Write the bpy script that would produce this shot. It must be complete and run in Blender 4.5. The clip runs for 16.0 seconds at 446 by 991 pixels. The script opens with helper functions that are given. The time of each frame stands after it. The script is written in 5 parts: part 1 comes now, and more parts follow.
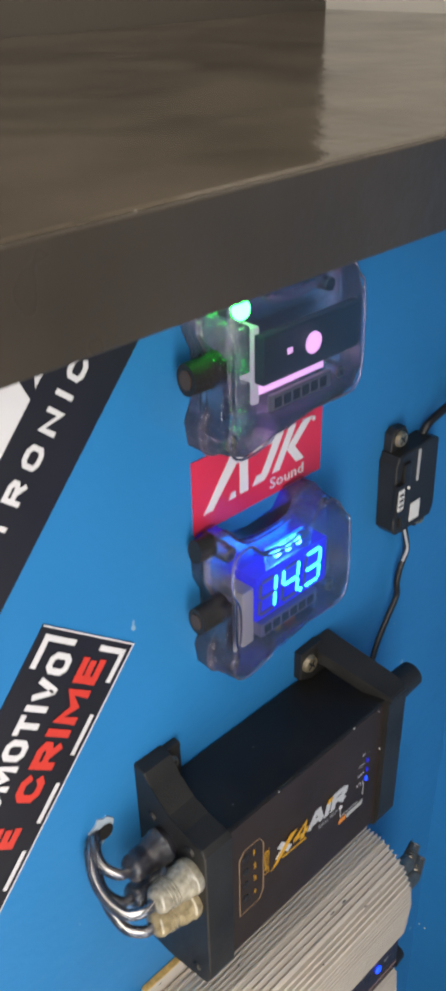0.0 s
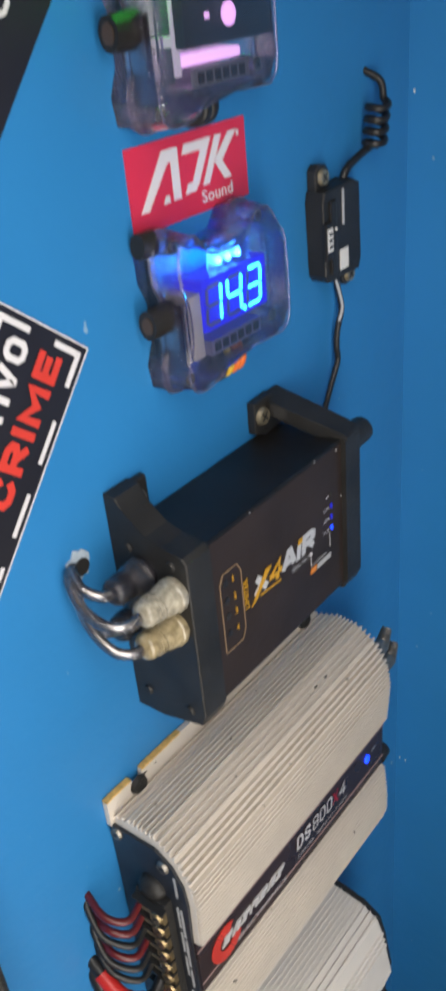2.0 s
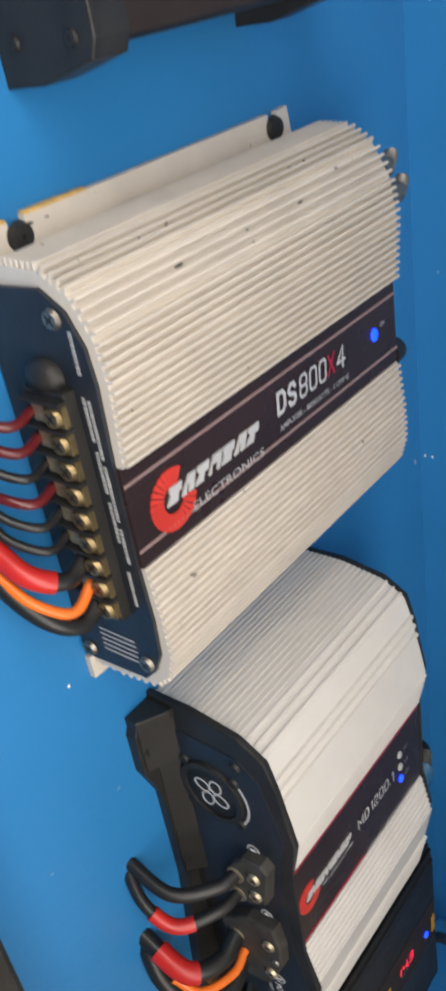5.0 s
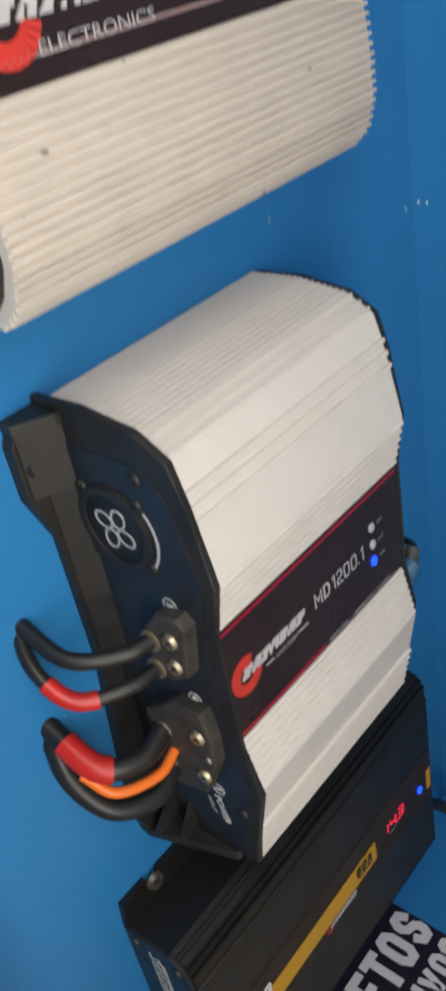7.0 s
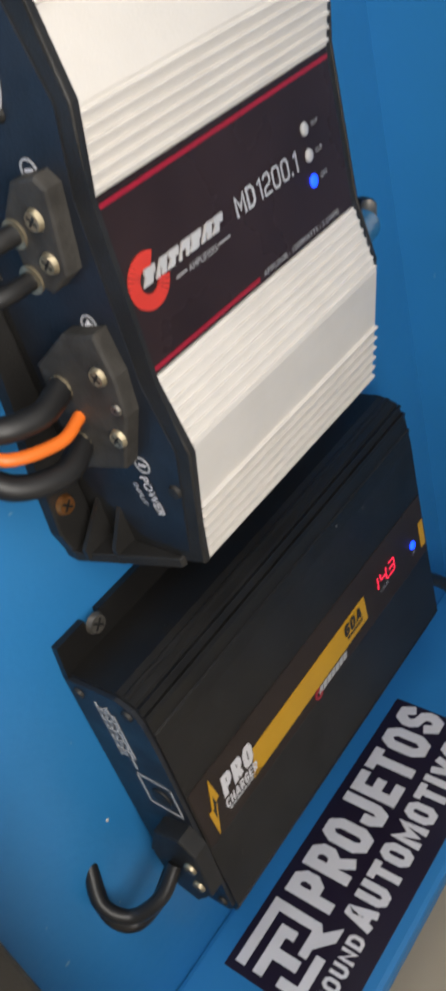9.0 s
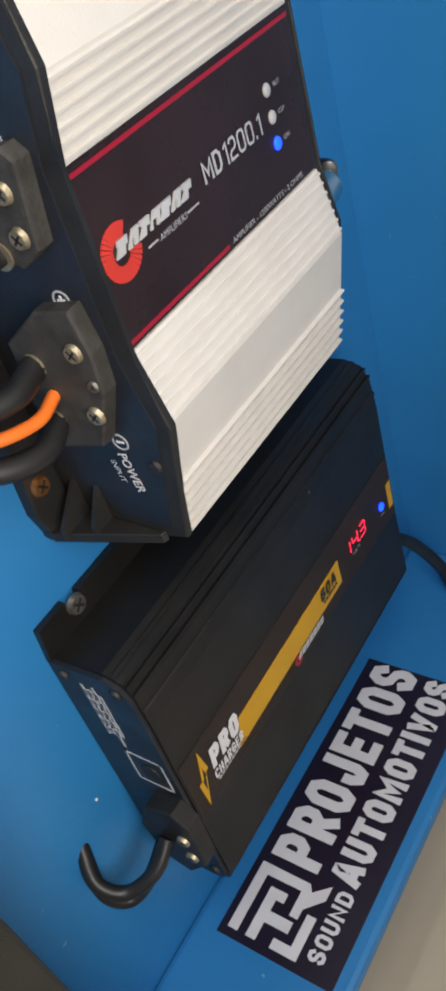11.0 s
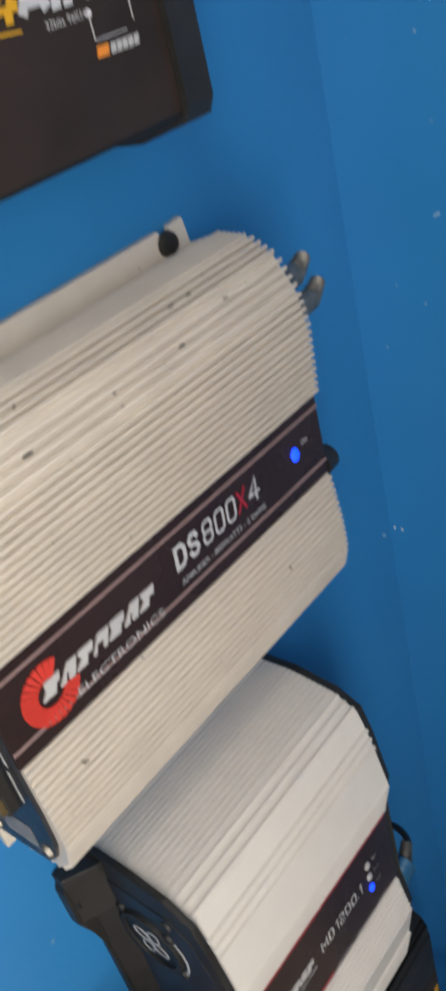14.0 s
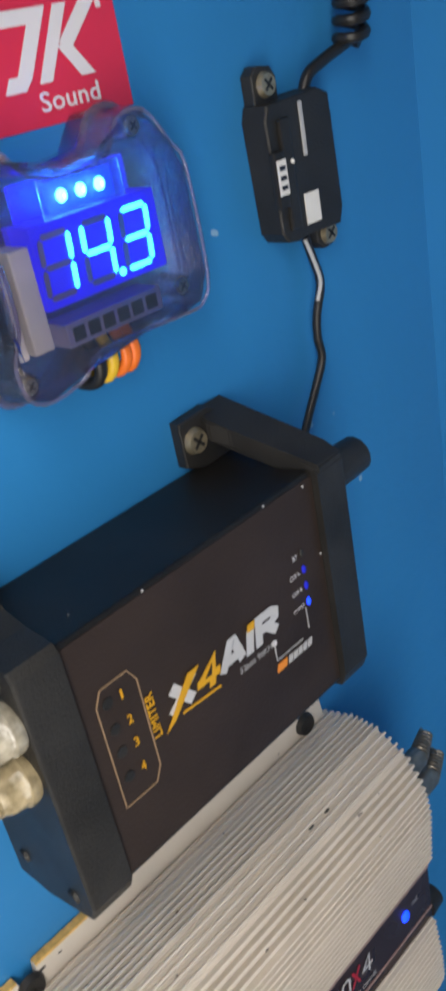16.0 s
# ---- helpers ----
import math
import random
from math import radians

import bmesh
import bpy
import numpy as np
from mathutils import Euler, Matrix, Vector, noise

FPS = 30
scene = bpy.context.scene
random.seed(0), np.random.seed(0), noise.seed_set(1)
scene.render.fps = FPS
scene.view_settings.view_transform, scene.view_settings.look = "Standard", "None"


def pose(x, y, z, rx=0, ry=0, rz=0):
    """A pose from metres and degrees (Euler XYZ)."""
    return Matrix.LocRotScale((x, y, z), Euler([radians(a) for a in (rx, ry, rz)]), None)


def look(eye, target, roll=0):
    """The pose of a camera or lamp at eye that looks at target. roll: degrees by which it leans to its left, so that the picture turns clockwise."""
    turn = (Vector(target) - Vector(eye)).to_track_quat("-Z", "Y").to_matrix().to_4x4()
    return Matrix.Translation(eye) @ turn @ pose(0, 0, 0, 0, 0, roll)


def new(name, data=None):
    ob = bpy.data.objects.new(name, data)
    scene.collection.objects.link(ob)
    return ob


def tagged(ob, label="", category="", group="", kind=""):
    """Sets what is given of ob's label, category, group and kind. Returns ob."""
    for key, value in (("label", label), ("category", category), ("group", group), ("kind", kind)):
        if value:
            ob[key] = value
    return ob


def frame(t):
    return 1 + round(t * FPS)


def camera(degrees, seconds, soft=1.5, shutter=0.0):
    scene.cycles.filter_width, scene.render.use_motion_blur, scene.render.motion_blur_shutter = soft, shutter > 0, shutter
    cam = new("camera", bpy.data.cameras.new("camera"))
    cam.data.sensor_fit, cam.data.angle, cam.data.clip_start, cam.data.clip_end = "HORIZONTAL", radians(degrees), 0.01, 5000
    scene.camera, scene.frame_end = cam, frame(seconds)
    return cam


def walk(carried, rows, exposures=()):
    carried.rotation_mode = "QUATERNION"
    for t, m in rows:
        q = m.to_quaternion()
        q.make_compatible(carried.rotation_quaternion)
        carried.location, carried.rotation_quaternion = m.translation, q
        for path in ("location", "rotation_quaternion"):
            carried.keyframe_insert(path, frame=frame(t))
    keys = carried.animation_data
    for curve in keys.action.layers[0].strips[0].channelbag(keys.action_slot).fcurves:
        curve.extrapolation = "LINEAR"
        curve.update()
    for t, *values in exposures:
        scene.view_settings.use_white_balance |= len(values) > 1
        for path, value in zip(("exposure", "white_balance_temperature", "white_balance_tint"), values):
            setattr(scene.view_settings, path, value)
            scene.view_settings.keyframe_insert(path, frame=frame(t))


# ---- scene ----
# Design units: 1 unit = K metres; the floor lies FLOOR units below the design's zero height.
K, FLOOR = 0.82, 0.19


def site(q):
    """A point of the design in world metres."""
    return Vector((q[0] * K, q[1] * K, (q[2] + FLOOR) * K))


cam = camera(27.8, 16.0, soft=3.8, shutter=0.4)
PATH = [
    (0, (-0.14, -0.253, 1.304), (1.036, 0.982, 0.259), -1.3),
    (0.5, (-0.161, -0.266, 1.281), (1.073, 0.927, 0.255), -1.5),
    (1, (-0.182, -0.275, 1.258), (1.098, 0.875, 0.239), -1.4),
    (1.5, (-0.2, -0.281, 1.236), (1.092, 0.854, 0.214), -2.7),
    (2, (-0.21, -0.29, 1.183), (1.088, 0.832, 0.156), -5.7),
    (2.5, (-0.215, -0.289, 1.13), (1.081, 0.822, 0.089), -6.7),
    (3, (-0.219, -0.29, 1.089), (1.081, 0.824, 0.055), -7.5),
    (3.5, (-0.214, -0.293, 1.05), (1.067, 0.839, 0.011), -8.4),
    (4, (-0.204, -0.296, 0.979), (1.07, 0.852, -0.05), -10.0),
    (4.5, (-0.202, -0.289, 0.917), (1.066, 0.865, -0.112), -10.9),
    (5, (-0.197, -0.287, 0.864), (1.059, 0.873, -0.174), -9.9),
    (5.2, (-0.186, -0.293, 0.844), (1.072, 0.864, -0.194), -9.5),
    (7.3, (-0.157, -0.298, 0.649), (0.979, 0.915, -0.464), -12.2),
    (7.5, (-0.154, -0.293, 0.616), (0.972, 0.919, -0.507), -12.8),
    (8, (-0.147, -0.3, 0.567), (0.963, 0.909, -0.576), -14.0),
    (8.5, (-0.144, -0.306, 0.542), (0.939, 0.891, -0.639), -16.2),
    (9, (-0.161, -0.306, 0.523), (0.915, 0.882, -0.673), -17.9),
    (9.2, (-0.165, -0.3, 0.512), (0.903, 0.885, -0.695), -18.2),
    (11.3, (-0.166, -0.292, 0.533), (0.935, 0.783, -0.745), -19.0),
    (11.5, (-0.166, -0.292, 0.561), (0.938, 0.795, -0.704), -19.0),
    (12, (-0.154, -0.29, 0.627), (0.96, 0.8, -0.627), -18.4),
    (12.5, (-0.141, -0.302, 0.703), (0.979, 0.796, -0.538), -17.5),
    (13, (-0.126, -0.303, 0.782), (1.001, 0.813, -0.437), -16.4),
    (13.5, (-0.105, -0.287, 0.851), (1.026, 0.859, -0.336), -16.0),
    (14, (-0.094, -0.302, 0.904), (1.06, 0.928, -0.171), -15.1),
    (14.5, (-0.082, -0.279, 0.961), (1.062, 1.009, -0.055), -14.6),
    (15, (-0.061, -0.268, 1.023), (1.081, 1.06, 0.057), -13.2),
    (15.5, (-0.058, -0.259, 1.067), (1.104, 1.068, 0.124), -11.8),
    (16, (-0.049, -0.253, 1.096), (1.124, 1.08, 0.177), -11.4),
]
EXPOSURES = [(0, 0.2), (0.5, 0.4), (1.5, 0.2), (3.5, 0.25), (5.0, 0.45), (7.5, 0.4), (8.5, 0.68), (9.0, 0.75), (11.5, 0.8), (12.5, 0.42), (13.0, 0.3), (14.5, 0.25), (15.0, 0.35), (16.0, 0.2)]
walk(cam, [(t, look(site(eye), site(target), roll)) for t, eye, target, roll in PATH], EXPOSURES)

# ---- light ----
world = bpy.data.worlds.new("room_world")
scene.world = world
world.use_nodes = True
world.node_tree.nodes["Background"].inputs[0].default_value = (0.9, 0.95, 1.0, 1)
world.node_tree.nodes["Background"].inputs[1].default_value = 0.05

# Added tall area light stands in for a torch carried along with the camera.
key = bpy.data.lights.new("torch_standin_light", "AREA")
key.shape, key.size, key.size_y, key.energy, key.color = "RECTANGLE", 0.16, 1.20, 4.1, (1.0, 0.95, 0.885)
lamp = new("torch_standin_light", key)
lamp.matrix_world = look(site((-0.22, -0.43, 0.98)), site((-0.02, 0, 0.90)))

# Added overhead light, its source unseen, brightens the countertop and the pale wall.
room = bpy.data.lights.new("added_ceiling_light", "AREA")
room.shape, room.size, room.energy, room.color = "DISK", 0.30, 13.0, (1.0, 0.95, 0.88)
ceiling_glow = new("added_ceiling_light", room)
ceiling_glow.matrix_world = look(site((0.22, 0.02, 2.66)), site((0.22, 0.02, 0.0)))


# ---- materials ----
def mat(name, color, rough=0.5, metal=0.0, var=0.12, scale=40.0, bump=0.0, bscale=300.0, stain=None, coat=0.0, speck=None, spec=0.5):
    """A surface with two scales of variation in colour and gloss, fine relief, and worn flecks."""
    m = bpy.data.materials.new(name)
    m.use_nodes = True
    nt = m.node_tree
    b = nt.nodes["Principled BSDF"]
    b.inputs["Roughness"].default_value, b.inputs["Metallic"].default_value = rough, metal
    b.inputs["Specular IOR Level"].default_value = spec
    b.inputs["Coat Weight"].default_value = coat
    b.inputs["Coat Roughness"].default_value = 0.12
    co = nt.nodes.new("ShaderNodeTexCoord")
    geo = nt.nodes.new("ShaderNodeNewGeometry")

    def noise_at(s, detail=4):
        n = nt.nodes.new("ShaderNodeTexNoise")
        n.inputs["Scale"].default_value, n.inputs["Detail"].default_value = s, detail
        nt.links.new(geo.outputs["Position"], n.inputs["Vector"])
        return n.outputs["Fac"]

    def ramp(fac, lo, hi, a, c):
        r = nt.nodes.new("ShaderNodeMapRange")
        r.inputs[1].default_value, r.inputs[2].default_value = lo, hi
        r.inputs[3].default_value, r.inputs[4].default_value = a, c
        nt.links.new(fac, r.inputs[0])
        return r.outputs[0]

    def mix(fac, a, c):
        x = nt.nodes.new("ShaderNodeMix")
        x.data_type = "RGBA"
        for sock, v in ((x.inputs[0], fac), (x.inputs[6], a), (x.inputs[7], c)):
            if isinstance(v, tuple):
                sock.default_value = (*v, 1)
            else:
                nt.links.new(v, sock)
        return x.outputs[2]

    dark = tuple(v * (1 - var) for v in color)
    lite = tuple(min(1, v * (1 + var)) for v in color)
    c = mix(ramp(noise_at(scale), 0.3, 0.7, 0, 1), dark, lite)
    big = noise_at(scale * 0.13, 3)
    c = mix(ramp(big, 0.35, 0.75, 0, 0.6), c, stain or tuple(v * (1 - 0.6 * var) for v in color))
    if speck:
        col, lo, s = speck
        c = mix(ramp(noise_at(s, 2), lo, lo + 0.02, 0, 0.85), c, col)
    nt.links.new(c, b.inputs["Base Color"])
    nt.links.new(ramp(noise_at(scale * 0.6), 0.25, 0.75, max(0.03, rough - 0.1), min(1, rough + 0.1)), b.inputs["Roughness"])
    if bump:
        bn = nt.nodes.new("ShaderNodeBump")
        bn.inputs["Strength"].default_value, bn.inputs["Distance"].default_value = bump, 0.001
        nt.links.new(noise_at(bscale, 5), bn.inputs["Height"])
        nt.links.new(bn.outputs[0], b.inputs["Normal"])
    return m


def glow(name, color, power):
    m = bpy.data.materials.new(name)
    m.use_nodes = True
    b = m.node_tree.nodes["Principled BSDF"]
    b.inputs["Base Color"].default_value = (*color, 1)
    b.inputs["Emission Color"].default_value = (*color, 1)
    b.inputs["Emission Strength"].default_value = power
    return m


def clear(name, tint, rough, gloss=1.0, milk=0.0):
    """Thin clear plastic: tinted see-through with a glossy skin that grows at grazing angles."""
    m = bpy.data.materials.new(name)
    m.use_nodes = True
    nt = m.node_tree
    nt.nodes.remove(nt.nodes["Principled BSDF"])
    see, skin, mix = nt.nodes.new("ShaderNodeBsdfTransparent"), nt.nodes.new("ShaderNodeBsdfGlossy"), nt.nodes.new("ShaderNodeMixShader")
    see.inputs[0].default_value = (*tint, 1)
    skin.inputs["Roughness"].default_value = rough
    fres, mul = nt.nodes.new("ShaderNodeFresnel"), nt.nodes.new("ShaderNodeMath")
    fres.inputs[0].default_value = 1.5
    mul.operation, mul.use_clamp = "MULTIPLY", True
    mul.inputs[1].default_value = gloss
    bump, grain = nt.nodes.new("ShaderNodeBump"), nt.nodes.new("ShaderNodeTexNoise")
    grain.inputs["Scale"].default_value = 90
    bump.inputs["Strength"].default_value, bump.inputs["Distance"].default_value = 0.2, 0.002
    nt.links.new(grain.outputs["Fac"], bump.inputs["Height"])
    nt.links.new(bump.outputs[0], skin.inputs["Normal"])
    nt.links.new(fres.outputs[0], mul.inputs[0])
    nt.links.new(mul.outputs[0], mix.inputs[0])
    haze, body = nt.nodes.new("ShaderNodeBsdfDiffuse"), nt.nodes.new("ShaderNodeMixShader")
    # Violet haze colour stands in for blue light scattered inside the meter cases.
    haze.inputs[0].default_value = (0.72, 0.68, 0.88, 1)
    body.inputs[0].default_value = milk
    nt.links.new(see.outputs[0], body.inputs[1])
    nt.links.new(haze.outputs[0], body.inputs[2])
    nt.links.new(body.outputs[0], mix.inputs[1])
    nt.links.new(skin.outputs[0], mix.inputs[2])
    nt.links.new(mix.outputs[0], nt.nodes["Material Output"].inputs[0])
    return m


BLUE = mat("blue_wall_paint", (0.026, 0.205, 0.490), 0.40, var=0.07, scale=9, bump=0.35, bscale=120, stain=(0.022, 0.182, 0.440), speck=((0.25, 0.4, 0.55), 0.745, 90))
OFFWHITE = mat("off_white_paint", (0.74, 0.70, 0.63), 0.7, var=0.06, scale=5, bump=0.2, bscale=120)
COUNTER = mat("dark_lacquered_board", (0.042, 0.034, 0.025), 0.12, var=0.6, scale=30, bump=0.35, bscale=110, stain=(0.066, 0.054, 0.040), speck=((0.3, 0.28, 0.24), 0.755, 160))
DULLWALL = mat("greige_paint", (0.50, 0.47, 0.42), 0.75, var=0.08, scale=5, bump=0.2, bscale=120)
TILE = mat("beige_floor_tile", (0.55, 0.47, 0.36), 0.35, var=0.08, scale=12, stain=(0.48, 0.41, 0.31))
CREAM = mat("cream_painted_aluminium", (0.67, 0.605, 0.525), 0.42, 0.0, var=0.06, scale=60, bump=0.15, bscale=900, stain=(0.57, 0.505, 0.43), speck=((0.12, 0.10, 0.08), 0.735, 190))
WHITE_AL = mat("white_painted_aluminium", (0.68, 0.64, 0.59), 0.4, 0.0, var=0.04, scale=70, bump=0.12, bscale=900, stain=(0.64, 0.59, 0.53))
BLACK = mat("black_plastic", (0.022, 0.021, 0.020), 0.44, spec=0.35, var=0.3, scale=60, bump=0.3, bscale=1500)
SATIN = mat("black_powder_coat", (0.012, 0.011, 0.010), 0.36, spec=0.4, var=0.3, scale=50, bump=0.35, bscale=1800, speck=((0.20, 0.19, 0.17), 0.755, 240))
BROWNBLACK = mat("brown_black_print_film", (0.030, 0.021, 0.018), 0.5, spec=0.25, var=0.2, scale=40, bump=0.15, bscale=900)
GLOSSBLACK = mat("gloss_black_film", (0.030, 0.018, 0.018), 0.28, spec=0.22, var=0.2, scale=30)
DUSTY = mat("dusty_black_plastic", (0.046, 0.043, 0.039), 0.65, spec=0.3, var=0.4, scale=120, bump=0.4, bscale=700, stain=(0.035, 0.032, 0.029))
DARKWALL = mat("dark_brown_paint", (0.085, 0.074, 0.060), 0.7, var=0.15, scale=6, bump=0.2, bscale=120)
NAVY = mat("navy_black_end_label", (0.016, 0.019, 0.026), 0.42, var=0.25, scale=80, bump=0.2, bscale=900)
INK = mat("black_sticker_vinyl", (0.012, 0.012, 0.016), 0.45, var=0.15, scale=25, stain=(0.02, 0.018, 0.03))
PURPLEINK = mat("dark_purple_sticker_vinyl", (0.016, 0.010, 0.024), 0.4, var=0.15, scale=25)
WHITEINK = mat("white_print", (0.72, 0.70, 0.72), 0.5, var=0.05, scale=60)
SILVERINK = mat("silver_print", (0.66, 0.64, 0.63), 0.42, 0.3, var=0.08, scale=60)
# Darker copy of the counter board: shade on the front edge, put into colour.
SHADEDEDGE = mat("shaded_edge_board", (0.030, 0.025, 0.020), 0.35, var=0.3, scale=24, bump=0.4, bscale=160, stain=(0.045, 0.037, 0.028))
GREYINK = mat("grey_print", (0.45, 0.45, 0.46), 0.5, var=0.1, scale=90)
PINKGREY = mat("dusky_pink_print", (0.30, 0.20, 0.19), 0.5, var=0.1, scale=90)
REDINK = mat("red_print", (0.62, 0.045, 0.03), 0.5, var=0.1, scale=50)
STICKERRED = mat("red_sticker_vinyl", (0.66, 0.030, 0.075), 0.35, var=0.08, scale=30)
DEEPRED = mat("dark_red_print", (0.34, 0.012, 0.03), 0.4, var=0.1, scale=50)
YELLOW = mat("amber_yellow_print", (0.60, 0.32, 0.012), 0.45, var=0.06, scale=50)
STEEL = mat("zinc_screw_steel", (0.24, 0.22, 0.19), 0.4, 0.8, var=0.25, scale=300)
BRASS = mat("tarnished_brass_screw", (0.27, 0.20, 0.10), 0.34, 0.8, var=0.3, scale=300)
OCHRE = mat("ochre_worn_edge", (0.68, 0.42, 0.12), 0.5, var=0.3, scale=400)
COPPER = mat("bare_copper_strand", (0.70, 0.30, 0.10), 0.35, 0.9, var=0.3, scale=300)
RUBBER = mat("black_cable_sheath", (0.014, 0.014, 0.015), 0.42, var=0.2, scale=60)
REDWIRE = mat("red_wire_sheath", (0.50, 0.02, 0.018), 0.42, var=0.15, scale=80)
DARKRED = mat("dark_red_wire_sheath", (0.11, 0.010, 0.013), 0.35, var=0.2, scale=80)
ORANGE = mat("orange_wire_sheath", (0.80, 0.17, 0.02), 0.42, var=0.1, scale=80)
YELLOWWIRE = mat("yellow_wire_sheath", (0.75, 0.48, 0.03), 0.42, var=0.1, scale=80)
CHROME = mat("chrome_plug", (0.62, 0.60, 0.56), 0.18, 1.0, var=0.15, scale=200)
CLEARSHEATH = clear("clear_grey_cable_sheath", (0.80, 0.80, 0.82), 0.08, 2.5, 0.04)
MILKY = mat("milky_clear_plug_boot", (0.40, 0.37, 0.30), 0.2, var=0.5, scale=320, bump=0.5, bscale=250, coat=0.4, stain=(0.26, 0.22, 0.15))
AMBERMILK = mat("yellowed_clear_plug_boot", (0.36, 0.30, 0.19), 0.2, var=0.5, scale=320, bump=0.5, bscale=250, coat=0.4, stain=(0.26, 0.19, 0.08))
DULLBRASS = mat("dull_brass_screw", (0.40, 0.34, 0.23), 0.40, 0.7, var=0.35, scale=300)
FIBRE = mat("chipped_filler", (0.38, 0.46, 0.54), 0.8, var=0.2, scale=300)
SMOKY = clear("smoky_clear_plug_boot", (0.36, 0.35, 0.34), 0.10, 2.0, 0.03)
CASE = clear("clear_plastic_case", (0.93, 0.91, 0.97), 0.05, 1.9, 0.022)
# Rim tint is violet to paint in the meters' blue glow.
CASERIM = clear("clear_plastic_rim", (0.68, 0.64, 0.84), 0.10, 2.2, 0.10)
PCB = mat("dark_circuit_board", (0.02, 0.025, 0.05), 0.4, var=0.3, scale=150)
RELAY = mat("beige_relay_plastic", (0.72, 0.67, 0.60), 0.4, var=0.1, scale=120)
PAPER = mat("white_paper_label", (0.75, 0.73, 0.70), 0.6, var=0.05, scale=100)
BLUELED = glow("blue_led", (0.005, 0.045, 1.0), 2.4)
BLUEDIM = glow("dim_blue_led", (0.006, 0.010, 0.45), 0.4)
DIGIT = glow("cyan_blue_display_segment", (0.03, 0.45, 1.0), 8.0)
DIGITOFF = mat("unlit_display_segment", (0.20, 0.16, 0.30), 0.4, var=0.1, scale=100)
# The window face emits blue itself, painting in the spill of the digits.
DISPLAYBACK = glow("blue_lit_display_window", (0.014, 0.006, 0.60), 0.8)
# Module plastic emits cyan itself, standing in for light from its three lights.
GLOWMODULE = glow("cyan_glow_clear_plastic", (0.0, 0.26, 1.0), 2.0)
# Blue tint and haze put the lights' glow into the window's colour.
HAZEBLUE = clear("blue_tinted_clear_plastic", (0.42, 0.40, 0.95), 0.08, 1.6, 0.10)
CYANLED = glow("bright_cyan_led", (0.08, 0.60, 1.0), 28.0)
GREENLED = glow("green_led", (0.03, 1.0, 0.08), 26.0)
# Emission for pieces that only catch pink light and are no lamps.
PALEGLOW = glow("pale_pink_glow", (0.82, 0.46, 0.84), 1.1)
REDSEG = glow("red_display_segment", (1.0, 0.03, 0.08), 0.5)


# ---- helpers ----
def thing(name, q, label, category, group="", kind=""):
    ob = new(name)
    ob.location = site(q)
    ob.empty_display_size = 0.02
    ob["at"] = tuple(q)
    return tagged(ob, label, category, group, kind)


def part(name, bm, material, parent=None, label="", smooth=False):
    """Links a bmesh, in design units, as one mesh object under its thing."""
    o = (0, 0, -FLOOR)
    top = parent
    while top is not None and top.parent is not None:
        top = top.parent
    if top is not None and "at" in top.keys():
        o = tuple(top["at"])
    bmesh.ops.recalc_face_normals(bm, faces=bm.faces)
    for v in bm.verts:
        v.co = Vector(((v.co.x - o[0]) * K, (v.co.y - o[1]) * K, (v.co.z - o[2]) * K))
    me = bpy.data.meshes.new(name)
    bm.to_mesh(me)
    bm.free()
    me.materials.append(material)
    if smooth:
        me.shade_smooth()
        me.set_sharp_from_angle(angle=radians(38))
    ob = new(name, me)
    ob.parent = parent
    return tagged(ob, label)


def box(x0, x1, y0, y1, z0, z1, bevel=0.0, bm=None):
    bm = bm or bmesh.new()
    r = bmesh.ops.create_cube(bm, size=1)
    for v in r["verts"]:
        v.co = Vector(((x0 + x1) / 2 + v.co.x * (x1 - x0), (y0 + y1) / 2 + v.co.y * (y1 - y0), (z0 + z1) / 2 + v.co.z * (z1 - z0)))
    if bevel:
        edges = {e for v in r["verts"] for e in v.link_edges}
        bmesh.ops.bevel(bm, geom=list(edges), offset=bevel, segments=2, profile=0.6, affect="EDGES")
    return bm


def prism(outline, a, b, axis="x", bevel=0.0, bm=None, taper=1.0):
    """An outline of (y, z) pushed along x, or of (x, z) along y, or of (x, y) along z, from a to b."""
    bm = bm or bmesh.new()
    put = {"x": lambda u, v, w: (w, u, v), "y": lambda u, v, w: (u, w, v), "z": lambda u, v, w: (u, v, w)}[axis]
    cu, cv = sum(p[0] for p in outline) / len(outline), sum(p[1] for p in outline) / len(outline)
    lo = [bm.verts.new(put(u, v, a)) for u, v in outline]
    hi = [bm.verts.new(put(cu + (u - cu) * taper, cv + (v - cv) * taper, b)) for u, v in outline]
    n = len(outline)
    for i in range(n):
        bm.faces.new((lo[i], lo[(i + 1) % n], hi[(i + 1) % n], hi[i]))
    bm.faces.new(lo[::-1])
    front = bm.faces.new(hi)
    if bevel:
        bmesh.ops.bevel(bm, geom=list(front.edges), offset=bevel, segments=3, profile=0.6, affect="EDGES")
    return bm


def rod(p, q, r, r2=None, n=14, bm=None):
    """A round bar from p to q."""
    bm = bm or bmesh.new()
    p, q = Vector(p), Vector(q)
    turn = (q - p).to_track_quat("Z", "Y").to_matrix().to_4x4()
    m = Matrix.Translation((p + q) / 2) @ turn
    bmesh.ops.create_cone(bm, cap_ends=True, segments=n, radius1=r, radius2=r if r2 is None else r2, depth=(q - p).length, matrix=m)
    return bm


